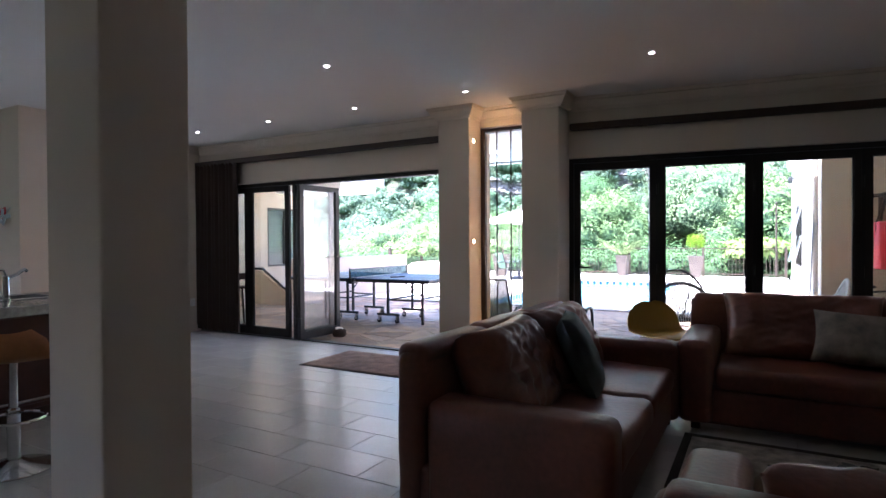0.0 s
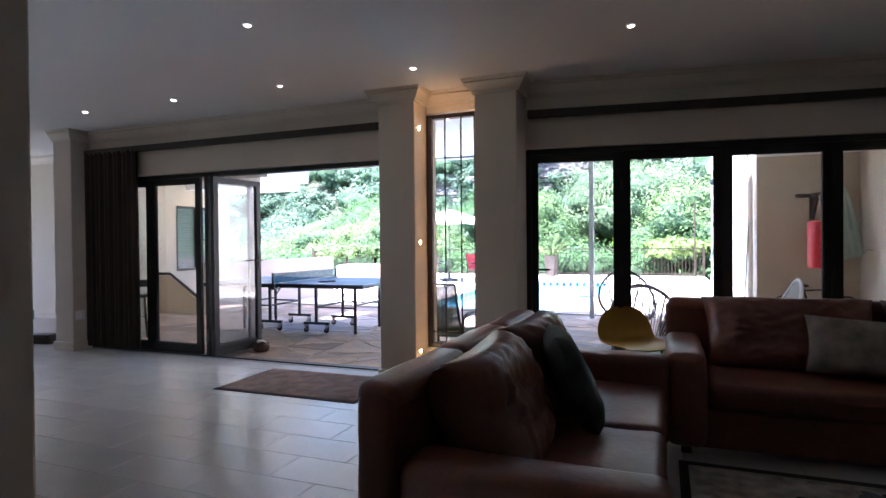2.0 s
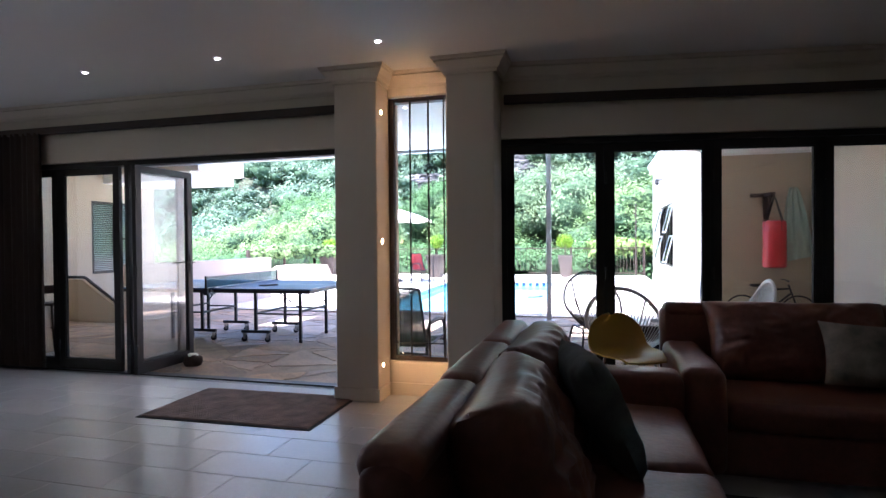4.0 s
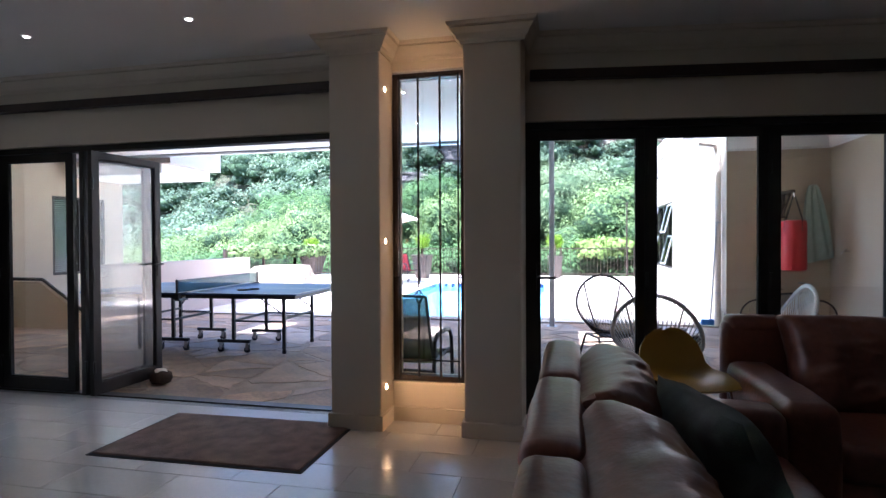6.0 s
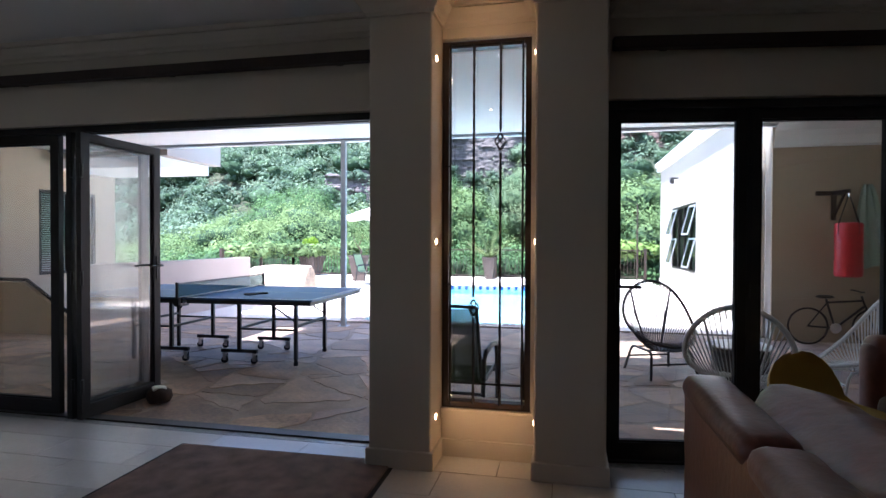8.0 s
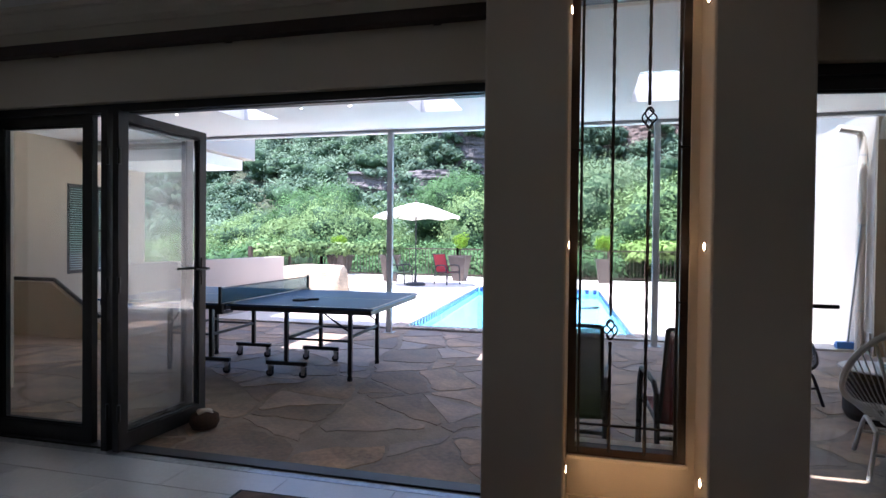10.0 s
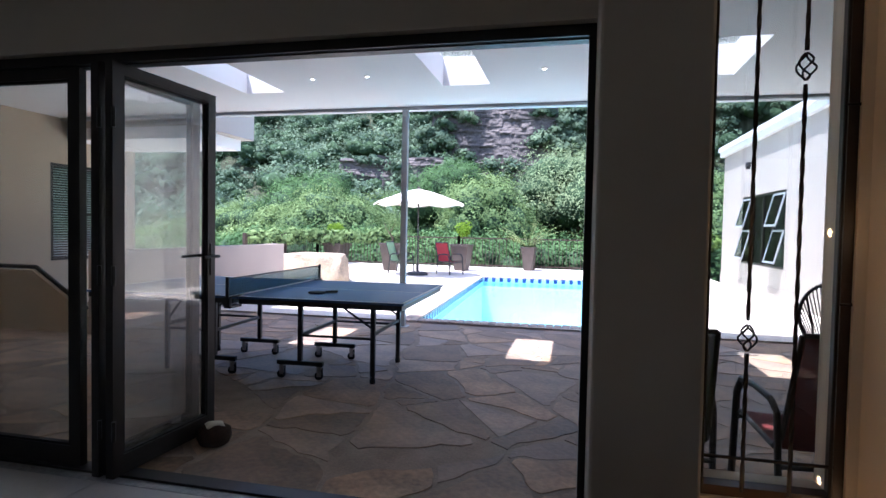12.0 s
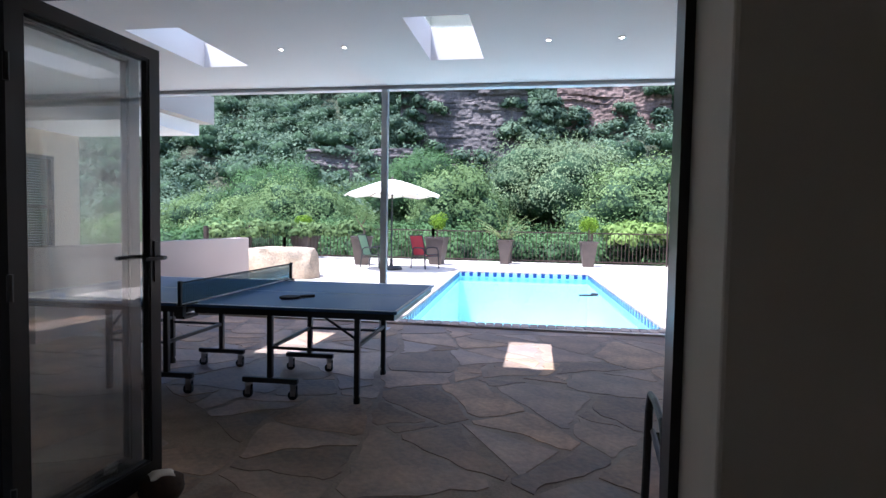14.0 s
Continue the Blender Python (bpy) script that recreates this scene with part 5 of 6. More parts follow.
# odds and ends by the pool
gp = thing("garden_pole", pose(3.25, 17.3, 0.0), "thin dark steel pole standing by the fence", "pole")
part("pole", bar((0, 0, -0.02), (0, 0, 2.65), 0.028, 8), M_FENCE, gp)
part("cap", moved(lathe([(0.034, 0.0), (0.034, 0.03), (0.01, 0.05)], 10), pose(0, 0, 2.65)), M_FENCE, gp)
hs_ = thing("pool_hose", pose(0.25, 10.4, -0.15), "dark curved cleaner hose floating on the pool", "hose")
part("hose", sweep(bmesh.new(), [(-0.22, -0.10, 0.0), (0.0, -0.12, 0.01), (0.16, -0.02, 0.012), (0.18, 0.14, 0.01), (0.06, 0.24, 0.0)], 0.022, 8), M_BLACK, hs_)
br = thing("pool_broom", pose(3.40, 5.62, 0.0), "grey pole with a blue brush leaning at the wall corner", "broom")
part("handle", bar((0.05, -0.08, 0.06), (0.10, -0.27, 1.62), 0.014, 8), M_GREYST, br)
part("brush", bevelled(-0.09, 0.19, -0.13, -0.03, 0.0, 0.09, 0.012, 2), material("blue_plastic", (0.03, 0.16, 0.45), 0.4), br, "blue plastic brush head")
for k in range(9):
    part("bristle_row", B((-0.075 + k * 0.03, -0.06 + k * 0.03, -0.115, -0.045, -0.004, 0.001)), M_CORD_W, br)


# ---- lounge furniture ----
def sofa(name, m, width, depth, label, seats, back_h=0.86, arm_h=0.61, seed=1):
    """Local: back along y = 0, seat facing -y, x across."""
    s_ = thing(name, m, label, "sofa", "leather lounge suite")
    hw = width / 2
    aw = 0.24
    part("base", soft_box(-hw + 0.02, hw - 0.02, -depth + 0.05, -0.03, 0.05, 0.30, 0.03, 0.003, seed), M_LEATHER, s_, smooth=True)
    part("back_frame", soft_box(-hw, hw, -0.145, 0.0, 0.045, back_h - 0.03, 0.05, 0.006, seed + 1), M_LEATHER, s_, smooth=True)
    for k in (-1, 1):
        x0, x1 = (-hw, -hw + aw) if k < 0 else (hw - aw, hw)
        part("arm", soft_box(x0, x1, -depth, -0.16, 0.05, arm_h, 0.06, 0.007, seed + 3 + k), M_LEATHER, s_, smooth=True)
        for y in (-depth + 0.10, -0.10):
            part("foot", bevelled((x0 + x1) / 2 - 0.03, (x0 + x1) / 2 + 0.03, y - 0.03, y + 0.03, 0.0, 0.052, 0.005, 1), M_RAIL, s_)
    sw = (width - 2 * aw) / seats
    for i in range(seats):
        xa = -hw + aw + i * sw
        part("seat_cushion", soft_box(xa + 0.004, xa + sw - 0.004, -depth + 0.02, -0.20, 0.29, 0.455, 0.055, 0.011, seed + 10 + i), M_LEATHER, s_, smooth=True)
        bc = pillow(sw - 0.03, 0.57, 0.33, 0.42, 44, seed + i * 3, 0.034, 0.017)
        bc.transform(pose(xa + sw / 2, -0.315, back_h - 0.235, 66, 0, (-1) ** i * 2.5))
        part("back_cushion", bc, M_LEATHER, s_, "plump creased leather back cushion", True)
    pads = seats + 1
    for i in range(pads):
        pw_ = (width - 0.04) / pads
        xa = -hw + 0.02 + i * pw_
        part("back_pad", soft_box(xa + 0.004, xa + pw_ - 0.004, -0.155, 0.010, back_h - 0.10, back_h, 0.045, 0.008, seed + 20 + i), M_LEATHER, s_, "stitched leather pad along the back", True)
    return s_


# two-seater: back to the west
sofa("sofa", pose(1.20, -2.36, 0, 0, 0, 90), 2.30, 1.02, "brown leather two-seater sofa with plump creased cushions", 2, seed=2)
# three-seater: back to the doors
sofa("sofa", pose(3.56, -0.28, 0, 0, 0, 0), 2.72, 1.13, "wide brown leather sofa in front of the glass doors", 2, back_h=0.89, arm_h=0.64, seed=9)
# armchair near the start of the walk
sofa("armchair", pose(3.10, -4.14, 0, 0, 0, 180), 1.28, 0.98, "brown leather armchair with a creased back on the rug", 1, back_h=0.68, arm_h=0.50, seed=17)


def cushion(m, mat, w, d, h, seed, label):
    c = thing("cushion", m, label, "cushion", "scatter cushions")
    part("cover", pillow(w, d, h, 0.45, 16, seed, 0.014), mat, c, smooth=True)
    return c


cushion(pose(1.76, -2.30, 0.665, 0, 66, 14), M_CUSHION, 0.50, 0.52, 0.17, 4, "grey-green patterned scatter cushion leaning on the leather sofa")
cushion(pose(3.40, -0.90, 0.645, 60, 3, -4), M_PRINT, 0.70, 0.40, 0.16, 6, "cream printed oblong cushion on the leather sofa")

# rug
rug = thing("rug", pose(2.27, -3.75, 0.0), "dark bordered wool rug with a worn floral pattern", "rug")
part("field", bevelled(0.05, 2.95, 0.05, 2.19, 0.0, 0.012, 0.004, 1), M_RUG, rug)
part("border", B((0, 0.05, 0, 2.24, 0.0, 0.0135), (2.95, 3.0, 0, 2.24, 0, 0.0135), (0.05, 2.95, 0, 0.05, 0, 0.0135), (0.05, 2.95, 2.19, 2.24, 0, 0.0135)), M_RUGEDGE, rug, "dark woven border")
rng = random.Random(5)
for k in range(60):
    x, y = rng.uniform(0.22, 2.7), rng.uniform(0.2, 2.05)
    mot = pillow(rng.uniform(0.10, 0.34), rng.uniform(0.06, 0.2), 0.004, 0.3, 6, k, 0.0)
    for v in mot.verts:
        v.co.xy *= 1 + 0.45 * noise.noise(Vector((v.co.x * 14 + k, v.co.y * 14, 0)))
    part("motif", moved(mot, pose(x, y, 0.0125, 0, 0, rng.uniform(0, 180))), (M_RUGEDGE, M_RUGEDGE, material("dusty_blue_wool", (0.10, 0.17, 0.20), 0.95, var=0.3, scale=20, fine=200, bump=0.6) if k == 2 else M_RUGEDGE, M_CUSHION)[k % 4], rug)

# door mat
matt = thing("door_mat", pose(-0.98, -0.68, 0.0, 0, 0, 1.0), "brown flecked coir door mat at the open doorway", "door mat")
part("mat_surface", bevelled(-0.70, 0.73, -0.41, 0.43, 0.0, 0.014, 0.005, 1), M_MAT, matt)
part("edge", B((-0.725, 0.755, -0.435, 0.455, -0.004, 0.005)), M_RUBBER, matt, "thin rubber edge")

# yellow moulded chair
yc = thing("yellow_chair", pose(1.99, -0.64, 0, 0, 0, -150), "low yellow moulded plastic chair between sofa and glass doors", "chair")
bm = bmesh.new()
prof = [(0.24, 0.545, 0.20), (0.20, 0.562, 0.22), (0.0, 0.548, 0.235), (-0.14, 0.552, 0.235), (-0.19, 0.58, 0.23), (-0.215, 0.64, 0.225), (-0.235, 0.70, 0.20), (-0.25, 0.75, 0.155), (-0.258, 0.785, 0.09), (-0.26, 0.795, 0.03)]
rows = []
for y, z, hw in prof:
    rows.append([bm.verts.new((hw * u, y + 0.03 * u * u, z + 0.02 * u * u)) for u in (-1, -.8, -.5, -.2, 0, .2, .5, .8, 1)])
for a, b in zip(rows, rows[1:]):
    for k in range(8):
        bm.faces.new((a[k], a[k + 1], b[k + 1], b[k]))
ext = bmesh.ops.extrude_face_region(bm, geom=bm.faces[:])
for v in [g for g in ext["geom"] if isinstance(g, bmesh.types.BMVert)]:
    v.co += Vector((0, -0.012, -0.012))
part("shell", bm, M_YELLOW, yc, "glossy yellow seat and back", True)
for sx in (-1, 1):
    for sy in (-1, 1):
        part("leg", bar((sx * 0.13, sy * 0.12, 0.54), (sx * 0.20, sy * 0.20, 0.0), 0.011), M_STEEL, yc)

# ---- kitchen end ----
ctr = thing("kitchen_counter", pose(-2.07, -4.6, 0), "dark cherry breakfast counter with a pale granite top", "kitchen counter")
part("body", bevelled(-0.75, 0.0, -1.6, 1.9, 0.10, 0.835, 0.006, 1), M_CABINET, ctr)
part("plinth", B((-0.70, -0.05, -1.58, 1.88, 0.0, 0.10)), M_RAIL, ctr)
for k in range(5):
    part("panel", bevelled(0.001, 0.018, -1.55 + k * 0.69, -0.90 + k * 0.69, 0.14, 0.80, 0.006, 1), M_CABINET, ctr)
part("foot_rail", bar((0.12, -1.55, 0.20), (0.12, 1.85, 0.20), 0.014), M_STEEL, ctr, "chrome foot rail")
for k in range(4):
    part("rail_bracket", bar((0.0, -1.4 + k, 0.20), (0.12, -1.4 + k, 0.20), 0.010), M_STEEL, ctr)
wt_ = thing("worktop", pose(-2.07, -4.6, 0.838), "pale polished granite worktop with an overhang", "worktop")
part("slab", bevelled(-0.85, 0.30, -1.65, 1.95, 0.0, 0.075, 0.012, 2), M_GRANITE, wt_)
# flat plate on the granite: the bowl's depth is only dark colour
part("sink", B((-0.62, -0.22, 0.75, 1.35, 0.0755, 0.079)), M_DARKW, wt_, "flat dark plate in place of the sink bowl")
part("sink_rim", sweep(bmesh.new(), [(-0.62, 0.75, 0.078), (-0.22, 0.75, 0.078), (-0.22, 1.35, 0.078), (-0.62, 1.35, 0.078)], 0.008, 6, closed=True), M_STEEL, wt_)
tap = thing("mixer_tap", pose(-2.22, -3.66, 0.914), "chrome kitchen mixer tap on the granite top", "tap")
part("body", lathe([(0.03, 0.0), (0.03, 0.012), (0.022, 0.02), (0.022, 0.19), (0.018, 0.20)], 16), M_STEEL, tap)
part("spout", sweep(bmesh.new(), [(0, 0, 0.17), (-0.06, 0.10, 0.20), (-0.10, 0.17, 0.235), (-0.11, 0.19, 0.22)], 0.013, 8), M_STEEL, tap)
part("lever", sweep(bmesh.new(), [(0, 0, 0.20), (0.02, -0.02, 0.235), (0.02, -0.10, 0.25)], 0.008, 8), M_STEEL, tap)
st = thing("bar_stool", pose(-1.17, -4.07, 0), "swivel bar stool with a honey plywood shell on a chrome stem", "bar stool")
part("base", lathe([(0.215, 0.0), (0.22, 0.008), (0.20, 0.016), (0.09, 0.035), (0.045, 0.06)], 32), M_STEEL, st, smooth=True)
part("stem", lathe([(0.035, 0.05), (0.035, 0.36), (0.024, 0.37), (0.024, 0.66)], 16), M_STEEL, st)
part("footrest", sweep(bmesh.new(), [(0.03 + 0.15 * math.cos(a), 0.15 * math.sin(a), 0.31) for a in [k * math.tau / 18 for k in range(18)]], 0.010, 6, closed=True), M_STEEL, st)
bm = bmesh.new()
rows = []
for y, z, hw in ((0.19, 0.655, 0.16), (0.15, 0.672, 0.20), (0.0, 0.665, 0.21), (-0.13, 0.67, 0.21), (-0.19, 0.71, 0.205), (-0.215, 0.78, 0.18), (-0.23, 0.84, 0.11)):
    rows.append([bm.verts.new((hw * u, y + 0.06 * u * u * (1 if z > 0.7 else 0), z + 0.012 * u * u)) for u in (-1, -.75, -.4, 0, .4, .75, 1)])
for a, b in zip(rows, rows[1:]):
    for k in range(6):
        bm.faces.new((a[k], a[k + 1], b[k + 1], b[k]))
ext = bmesh.ops.extrude_face_region(bm, geom=bm.faces[:])
for v in [g for g in ext["geom"] if isinstance(g, bmesh.types.BMVert)]:
    v.co += Vector((0, -0.008, -0.012))
seat = part("seat", bm, M_WOODSEAT, st, "honey-coloured bent plywood shell", True)
seat.matrix_local = pose(0, 0, 0, 0, 0, 60)
slab("wall_kitchen", [(-6.9, -4.07, -2.75, -2.45, 0.0, CEIL)], M_WALL, "pale painted kitchen wall with a small flower ornament", "wall")
orn = thing("wall_ornament", pose(-4.36, -2.755, 1.64), "small red and grey metal flower ornament on the kitchen wall", "wall ornament")
rng = random.Random(3)
for k in range(9):
    a = rng.uniform(0, math.tau)
    d = rng.uniform(0.03, 0.13)
    part("petal", moved(pillow(0.10, 0.05, 0.02, 0.4, 6, k, 0.004), pose(d * math.cos(a), -0.012 - 0.004 * k, d * 0.7 * math.sin(a), 90, math.degrees(a), 0)), M_RED if k < 3 else M_GREYST, orn)
part("stem", sweep(bmesh.new(), [(-0.16, -0.006, 0.08), (-0.02, -0.008, 0.0), (0.12, -0.006, 0.10)], 0.005, 5), M_GREYST, orn)
kc = bmesh.new()
vv = {}
for s in (0, 1):
    for i in range(61):
        for j in (0, 1):
            vv[s, i, j] = kc.verts.new((-8.9 + 2.4 * i / 60, -1.05 + 0.035 * math.sin(i * 1.1) + s * 0.01, 0.04 + 2.36 * j))
for s in (0, 1):
    for i in range(60):
        kc.faces.new((vv[s, i, 0], vv[s, i + 1, 0], vv[s, i + 1, 1], vv[s, i, 1]))
tagged(part("curtain", kc, M_CURTAIN, smooth=True), "brown gathered curtain beyond the kitchen", "curtain")
kr = tagged(part("curtain_rail", bar((-9.0, -1.05, 2.44), (-6.4, -1.05, 2.44), 0.03), M_RAIL), "dark timber rail holding the far brown curtain", "curtain rail")

# passage end
slab("floor_step", [(-10.9, -6.35, 0.60, 0.99, 0.003, 0.24)], M_TRIM, "low cream step along the passage wall", "step")
dbx = thing("shoe_box", pose(-5.75, 0.02, 0.0, 0, 0, 15), "small dark wooden box on the passage floor", "box")
part("body", bevelled(-0.13, 0.13, -0.09, 0.09, 0.0, 0.10, 0.008, 1), M_RAIL, dbx)
part("lid", bevelled(-0.14, 0.14, -0.10, 0.10, 0.101, 0.13, 0.008, 1), M_RAIL, dbx)
sk = thing("wall_socket", pose(-4.796, -0.17, 0.45), "white double wall socket on the pillar side", "socket")
part("plate", bevelled(0.0, 0.012, -0.06, 0.06, -0.06, 0.06, 0.004, 1), M_WHITE, sk)
part("plug", bevelled(0.013, 0.05, -0.03, 0.03, -0.03, 0.03, 0.006, 1), M_WHITE, sk)


# ---- hillside and trees ----
def hill_height(x, y):
    """A valley side that rises steeply beyond the pool, with ledges."""
    d = y - 30 + 0.10 * x
    base = -3.2
    if d <= 0:
        return base
    h = base + 0.20 * min(d, 25) + (0.62 * max(0.0, d - 25)) * (1.0 if d < 140 else 1.0)
    h += 2.5 * noise.noise(Vector((x * 0.03, y * 0.03, 0.0))) * min(1.0, d / 15)
    return h


NX, NY = 110, 80
hv, hf = [], []
for j in range(NY + 1):
    for i in range(NX + 1):
        x = -150 + 290 * i / NX
        y = 24 + 150 * (j / NY) ** 1.25
        hv.append((x, y, hill_height(x, y)))
for j in range(NY):
    for i in range(NX):
        a = j * (NX + 1) + i
        hf.append((a, a + 1, a + NX + 2, a + NX + 1))
me = bpy.data.meshes.new("hillside")
me.from_pydata(hv, [], hf)
me.materials.append(M_HILL)
tagged(new("hillside", me), "steep wooded valley side behind the pool", "hillside", **S)


# rock faces with level beds
def cliff(x0, x1, y0, z0, z1, seed, mat, label):
    bm = bmesh.new()
    nu, nv = int((x1 - x0) * 6), int((z1 - z0) * 7)
    beds, z = [], z0
    rg = random.Random(seed)
    while z < z1 + 2:
        beds.append((z, rg.uniform(-0.16, 0.16)))
        z += rg.choice((0.18, 0.3, 0.5, 0.9))
    g = {}
    for i in range(nu + 1):
        for j in range(nv + 1):
            x = x0 + (x1 - x0) * i / nu
            z = z0 + (z1 - z0) * j / nv
            zz = z + 0.35 * noise.noise(Vector((x * 0.22, 0.0, seed))) + 0.05 * x
            step = [o for b_, o in beds if b_ <= zz] or [0.0]
            block = 0.16 * noise.cell(Vector((x * 0.45 + len(step) * 5.3, len(step) * 1.7, seed)))
            y = y0 + 0.14 * (z - z0) + step[-1] + block + 0.9 * noise.noise(Vector((x * 0.16, z * 0.1, seed))) + 0.16 * noise.noise(Vector((x * 1.8, z * 2.6, seed)))
            g[i, j] = bm.verts.new((x, y, z + (0.9 * noise.noise(Vector((x * 0.35, 9.0, seed))) if j == nv else 0)))
    for i in range(nu):
        for j in range(nv):
            bm.faces.new((g[i, j], g[i + 1, j], g[i + 1, j + 1], g[i, j + 1]))
    return tagged(part("cliff", bm, mat), label, "cliff", kind="structure")


cliff(-17.5, -2.5, 63, 4, 20, 1.0, M_CLIFF, "weathered grey rock face with level beds on the hillside")
cliff(1, 15, 72, 12, 21, 4.0, M_CLIFF_RED, "reddish layered rock band high on the hillside")
cliff(-26, -14, 55, 1, 9.0, 7.0, M_CLIFF, "low grey rock face among the hillside trees")


def foliage(name, crowns, per, size, mat, label, category, kind, seed, inner=1):
    """Leaf clumps round inner masses coloured dark as shade, as one mesh. crowns: centre, radii."""
    rs = np.random.RandomState(seed)
    C = np.array([c for c, r in crowns])
    R = np.array([r for c, r in crowns])
    idx = np.repeat(np.arange(len(crowns)), per)
    n = len(idx)
    d = rs.normal(size=(n, 3))
    d /= np.linalg.norm(d, axis=1)[:, None]
    d[:, 2] = np.where(d[:, 2] < -0.35, -d[:, 2], d[:, 2])
    lump = 1 + 0.26 * np.sin(d[:, 0] * 5 + idx) * np.sin(d[:, 1] * 6 + idx * 1.7) + 0.16 * np.sin(d[:, 2] * 11 + idx * 0.7 + d[:, 0] * 9)
    rad = lump * rs.uniform(0.70, 1.10, n)
    P = C[idx] + d * R[idx] * rad[:, None]
    nrm = d + rs.uniform(-0.42, 0.42, (n, 3)) + np.array([0, 0, 0.15])
    nrm /= np.linalg.norm(nrm, axis=1)[:, None]
    t = np.cross(nrm, rs.normal(size=(n, 3)))
    t /= np.linalg.norm(t, axis=1)[:, None]
    b = np.cross(nrm, t)
    L = (size * rs.uniform(0.6, 1.5, n))[:, None]
    W = L * rs.uniform(0.45, 0.8, n)[:, None]
    V = np.empty((n, 4, 3))
    V[:, 0] = P - t * L / 2
    V[:, 1] = P - b * W / 2 + nrm * L * 0.14
    V[:, 2] = P + t * L / 2
    V[:, 3] = P + b * W / 2 + nrm * L * 0.14
    # lumpy solid core of each clump; its dark colour paints the gaps as shade
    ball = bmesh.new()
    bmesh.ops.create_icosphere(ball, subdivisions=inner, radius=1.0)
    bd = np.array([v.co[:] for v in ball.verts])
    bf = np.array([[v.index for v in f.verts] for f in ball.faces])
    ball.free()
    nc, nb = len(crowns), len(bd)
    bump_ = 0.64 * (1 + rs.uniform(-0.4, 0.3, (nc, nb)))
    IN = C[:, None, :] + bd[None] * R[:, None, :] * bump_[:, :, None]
    tri = (bf[None] + (np.arange(nc) * nb)[:, None, None] + n * 4).reshape(-1)
    nt_ = nc * len(bf)
    me = bpy.data.meshes.new(name)
    me.vertices.add(n * 4 + nc * nb)
    me.vertices.foreach_set("co", np.concatenate([V.reshape(-1), IN.reshape(-1)]))
    me.loops.add(n * 4 + nt_ * 3)
    me.loops.foreach_set("vertex_index", np.concatenate([np.arange(n * 4), tri]).astype(np.int32))
    me.polygons.add(n + nt_)
    me.polygons.foreach_set("loop_start", np.concatenate([np.arange(0, n * 4, 4), n * 4 + np.arange(0, nt_ * 3, 3)]).astype(np.int32))
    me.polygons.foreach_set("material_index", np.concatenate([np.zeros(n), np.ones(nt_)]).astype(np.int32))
    me.update(calc_edges=True)
    me.polygons.foreach_set("use_smooth", np.ones(n + nt_, dtype=bool))
    soft = d * 0.72 + nrm * 0.32 + np.array([0, 0, 0.08])
    soft /= np.linalg.norm(soft, axis=1)[:, None]
    me.normals_split_custom_set_from_vertices(np.concatenate([np.repeat(soft, 4, axis=0), np.tile(bd, (nc, 1))]).tolist())
    me.materials.append(mat)
    me.materials.append(M_LEAF_SHADE)
    ob = new(name, me)
    return tagged(ob, label, category, kind=kind)


def clumps(x, y, z, r, count, rg):
    """A rounded crown out of smaller leaf clumps; z is its foot."""
    out = []
    for k in range(count):
        e = (k + 0.5) / count
        a = k * 2.4 + rg.uniform(-0.5, 0.5)
        ring = math.sqrt(max(0.0, 1 - e * e))
        s = r * rg.uniform(0.40, 0.60)
        f = rg.uniform(0.50, 0.78) * r
        out.append(((x + math.cos(a) * ring * f * 1.15, y + math.sin(a) * ring * f * 1.15, z + r * 0.15 + e * f * 0.95), (s * 1.15, s * 1.15, s * 0.85)))
    return out


rng = random.Random(11)
crowns = []
for _ in range(800):
    d = rng.uniform(0, 1) ** 0.8
    y = 40 + 75 * d
    x = rng.uniform(-1.0, 1.0) * (26 + y * 0.62) - 8
    r = rng.uniform(1.8, 4.6)
    if -15 < x < -4 and 47 < y < 72 and not (y < 58 and rng.random() < 0.35):
        continue
    if -1 < x < 17 and 60 < y < 80 and rng.random() < 0.8:
        continue
    if -25 < x < -15 and 48 < y < 54.5 and rng.random() < 0.5:
        continue
    crowns += clumps(x, y, hill_height(x, y), r, 7, rng)
# bushes that cling to the rock ledges
for x0, x1, y, z0, z1, n_ in ((-17, -3, 62.5, 5, 19, 40), (-4, 16, 71.0, 10, 15.5, 34), (-26, -15, 54.5, 1, 9, 22), (-4, 1, 68, 8, 20, 16), (-20, -16, 62, 6, 20, 16), (13, 18, 71, 14, 21, 10)):
    for k in range(n_):
        x = rng.uniform(x0, x1)
        z = rng.uniform(z0, z1)
        if -12.5 < x < -6.0 and z > 8.5:
            x += 6.0 * (1 if x > -9 else -1)
        crowns += clumps(x, y + 0.14 * (z - z0) + 0.4, z - 0.4, rng.uniform(0.7, 1.9), 5, rng)
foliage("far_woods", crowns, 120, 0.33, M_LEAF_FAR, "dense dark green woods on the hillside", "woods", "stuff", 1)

# a belt of nearer trees below the fence
belt = []
for _ in range(66):
    y = rng.uniform(24, 46)
    x = rng.uniform(-34, 26)
    r = rng.uniform(1.5, 3.9)
    top = -0.4 + (y - 24) * 0.17 + rng.uniform(-1.8, 1.9)
    belt += clumps(x, y, top - r * 1.1, r, 12, rng)
foliage("valley_woods", belt, 520, 0.125, M_LEAF_NEAR, "bright green bushy trees just beyond the fence", "woods", "stuff", 2)
skirt = []
for _ in range(260):
    y = rng.uniform(18.9, 25)
    x = rng.uniform(-17, 6)
    r = rng.uniform(0.5, 1.0)
    skirt.append(((x, y, rng.uniform(-0.5, 0.25) + 0.05 * (y - 18)), (r * 1.2, r * 1.1, r)))
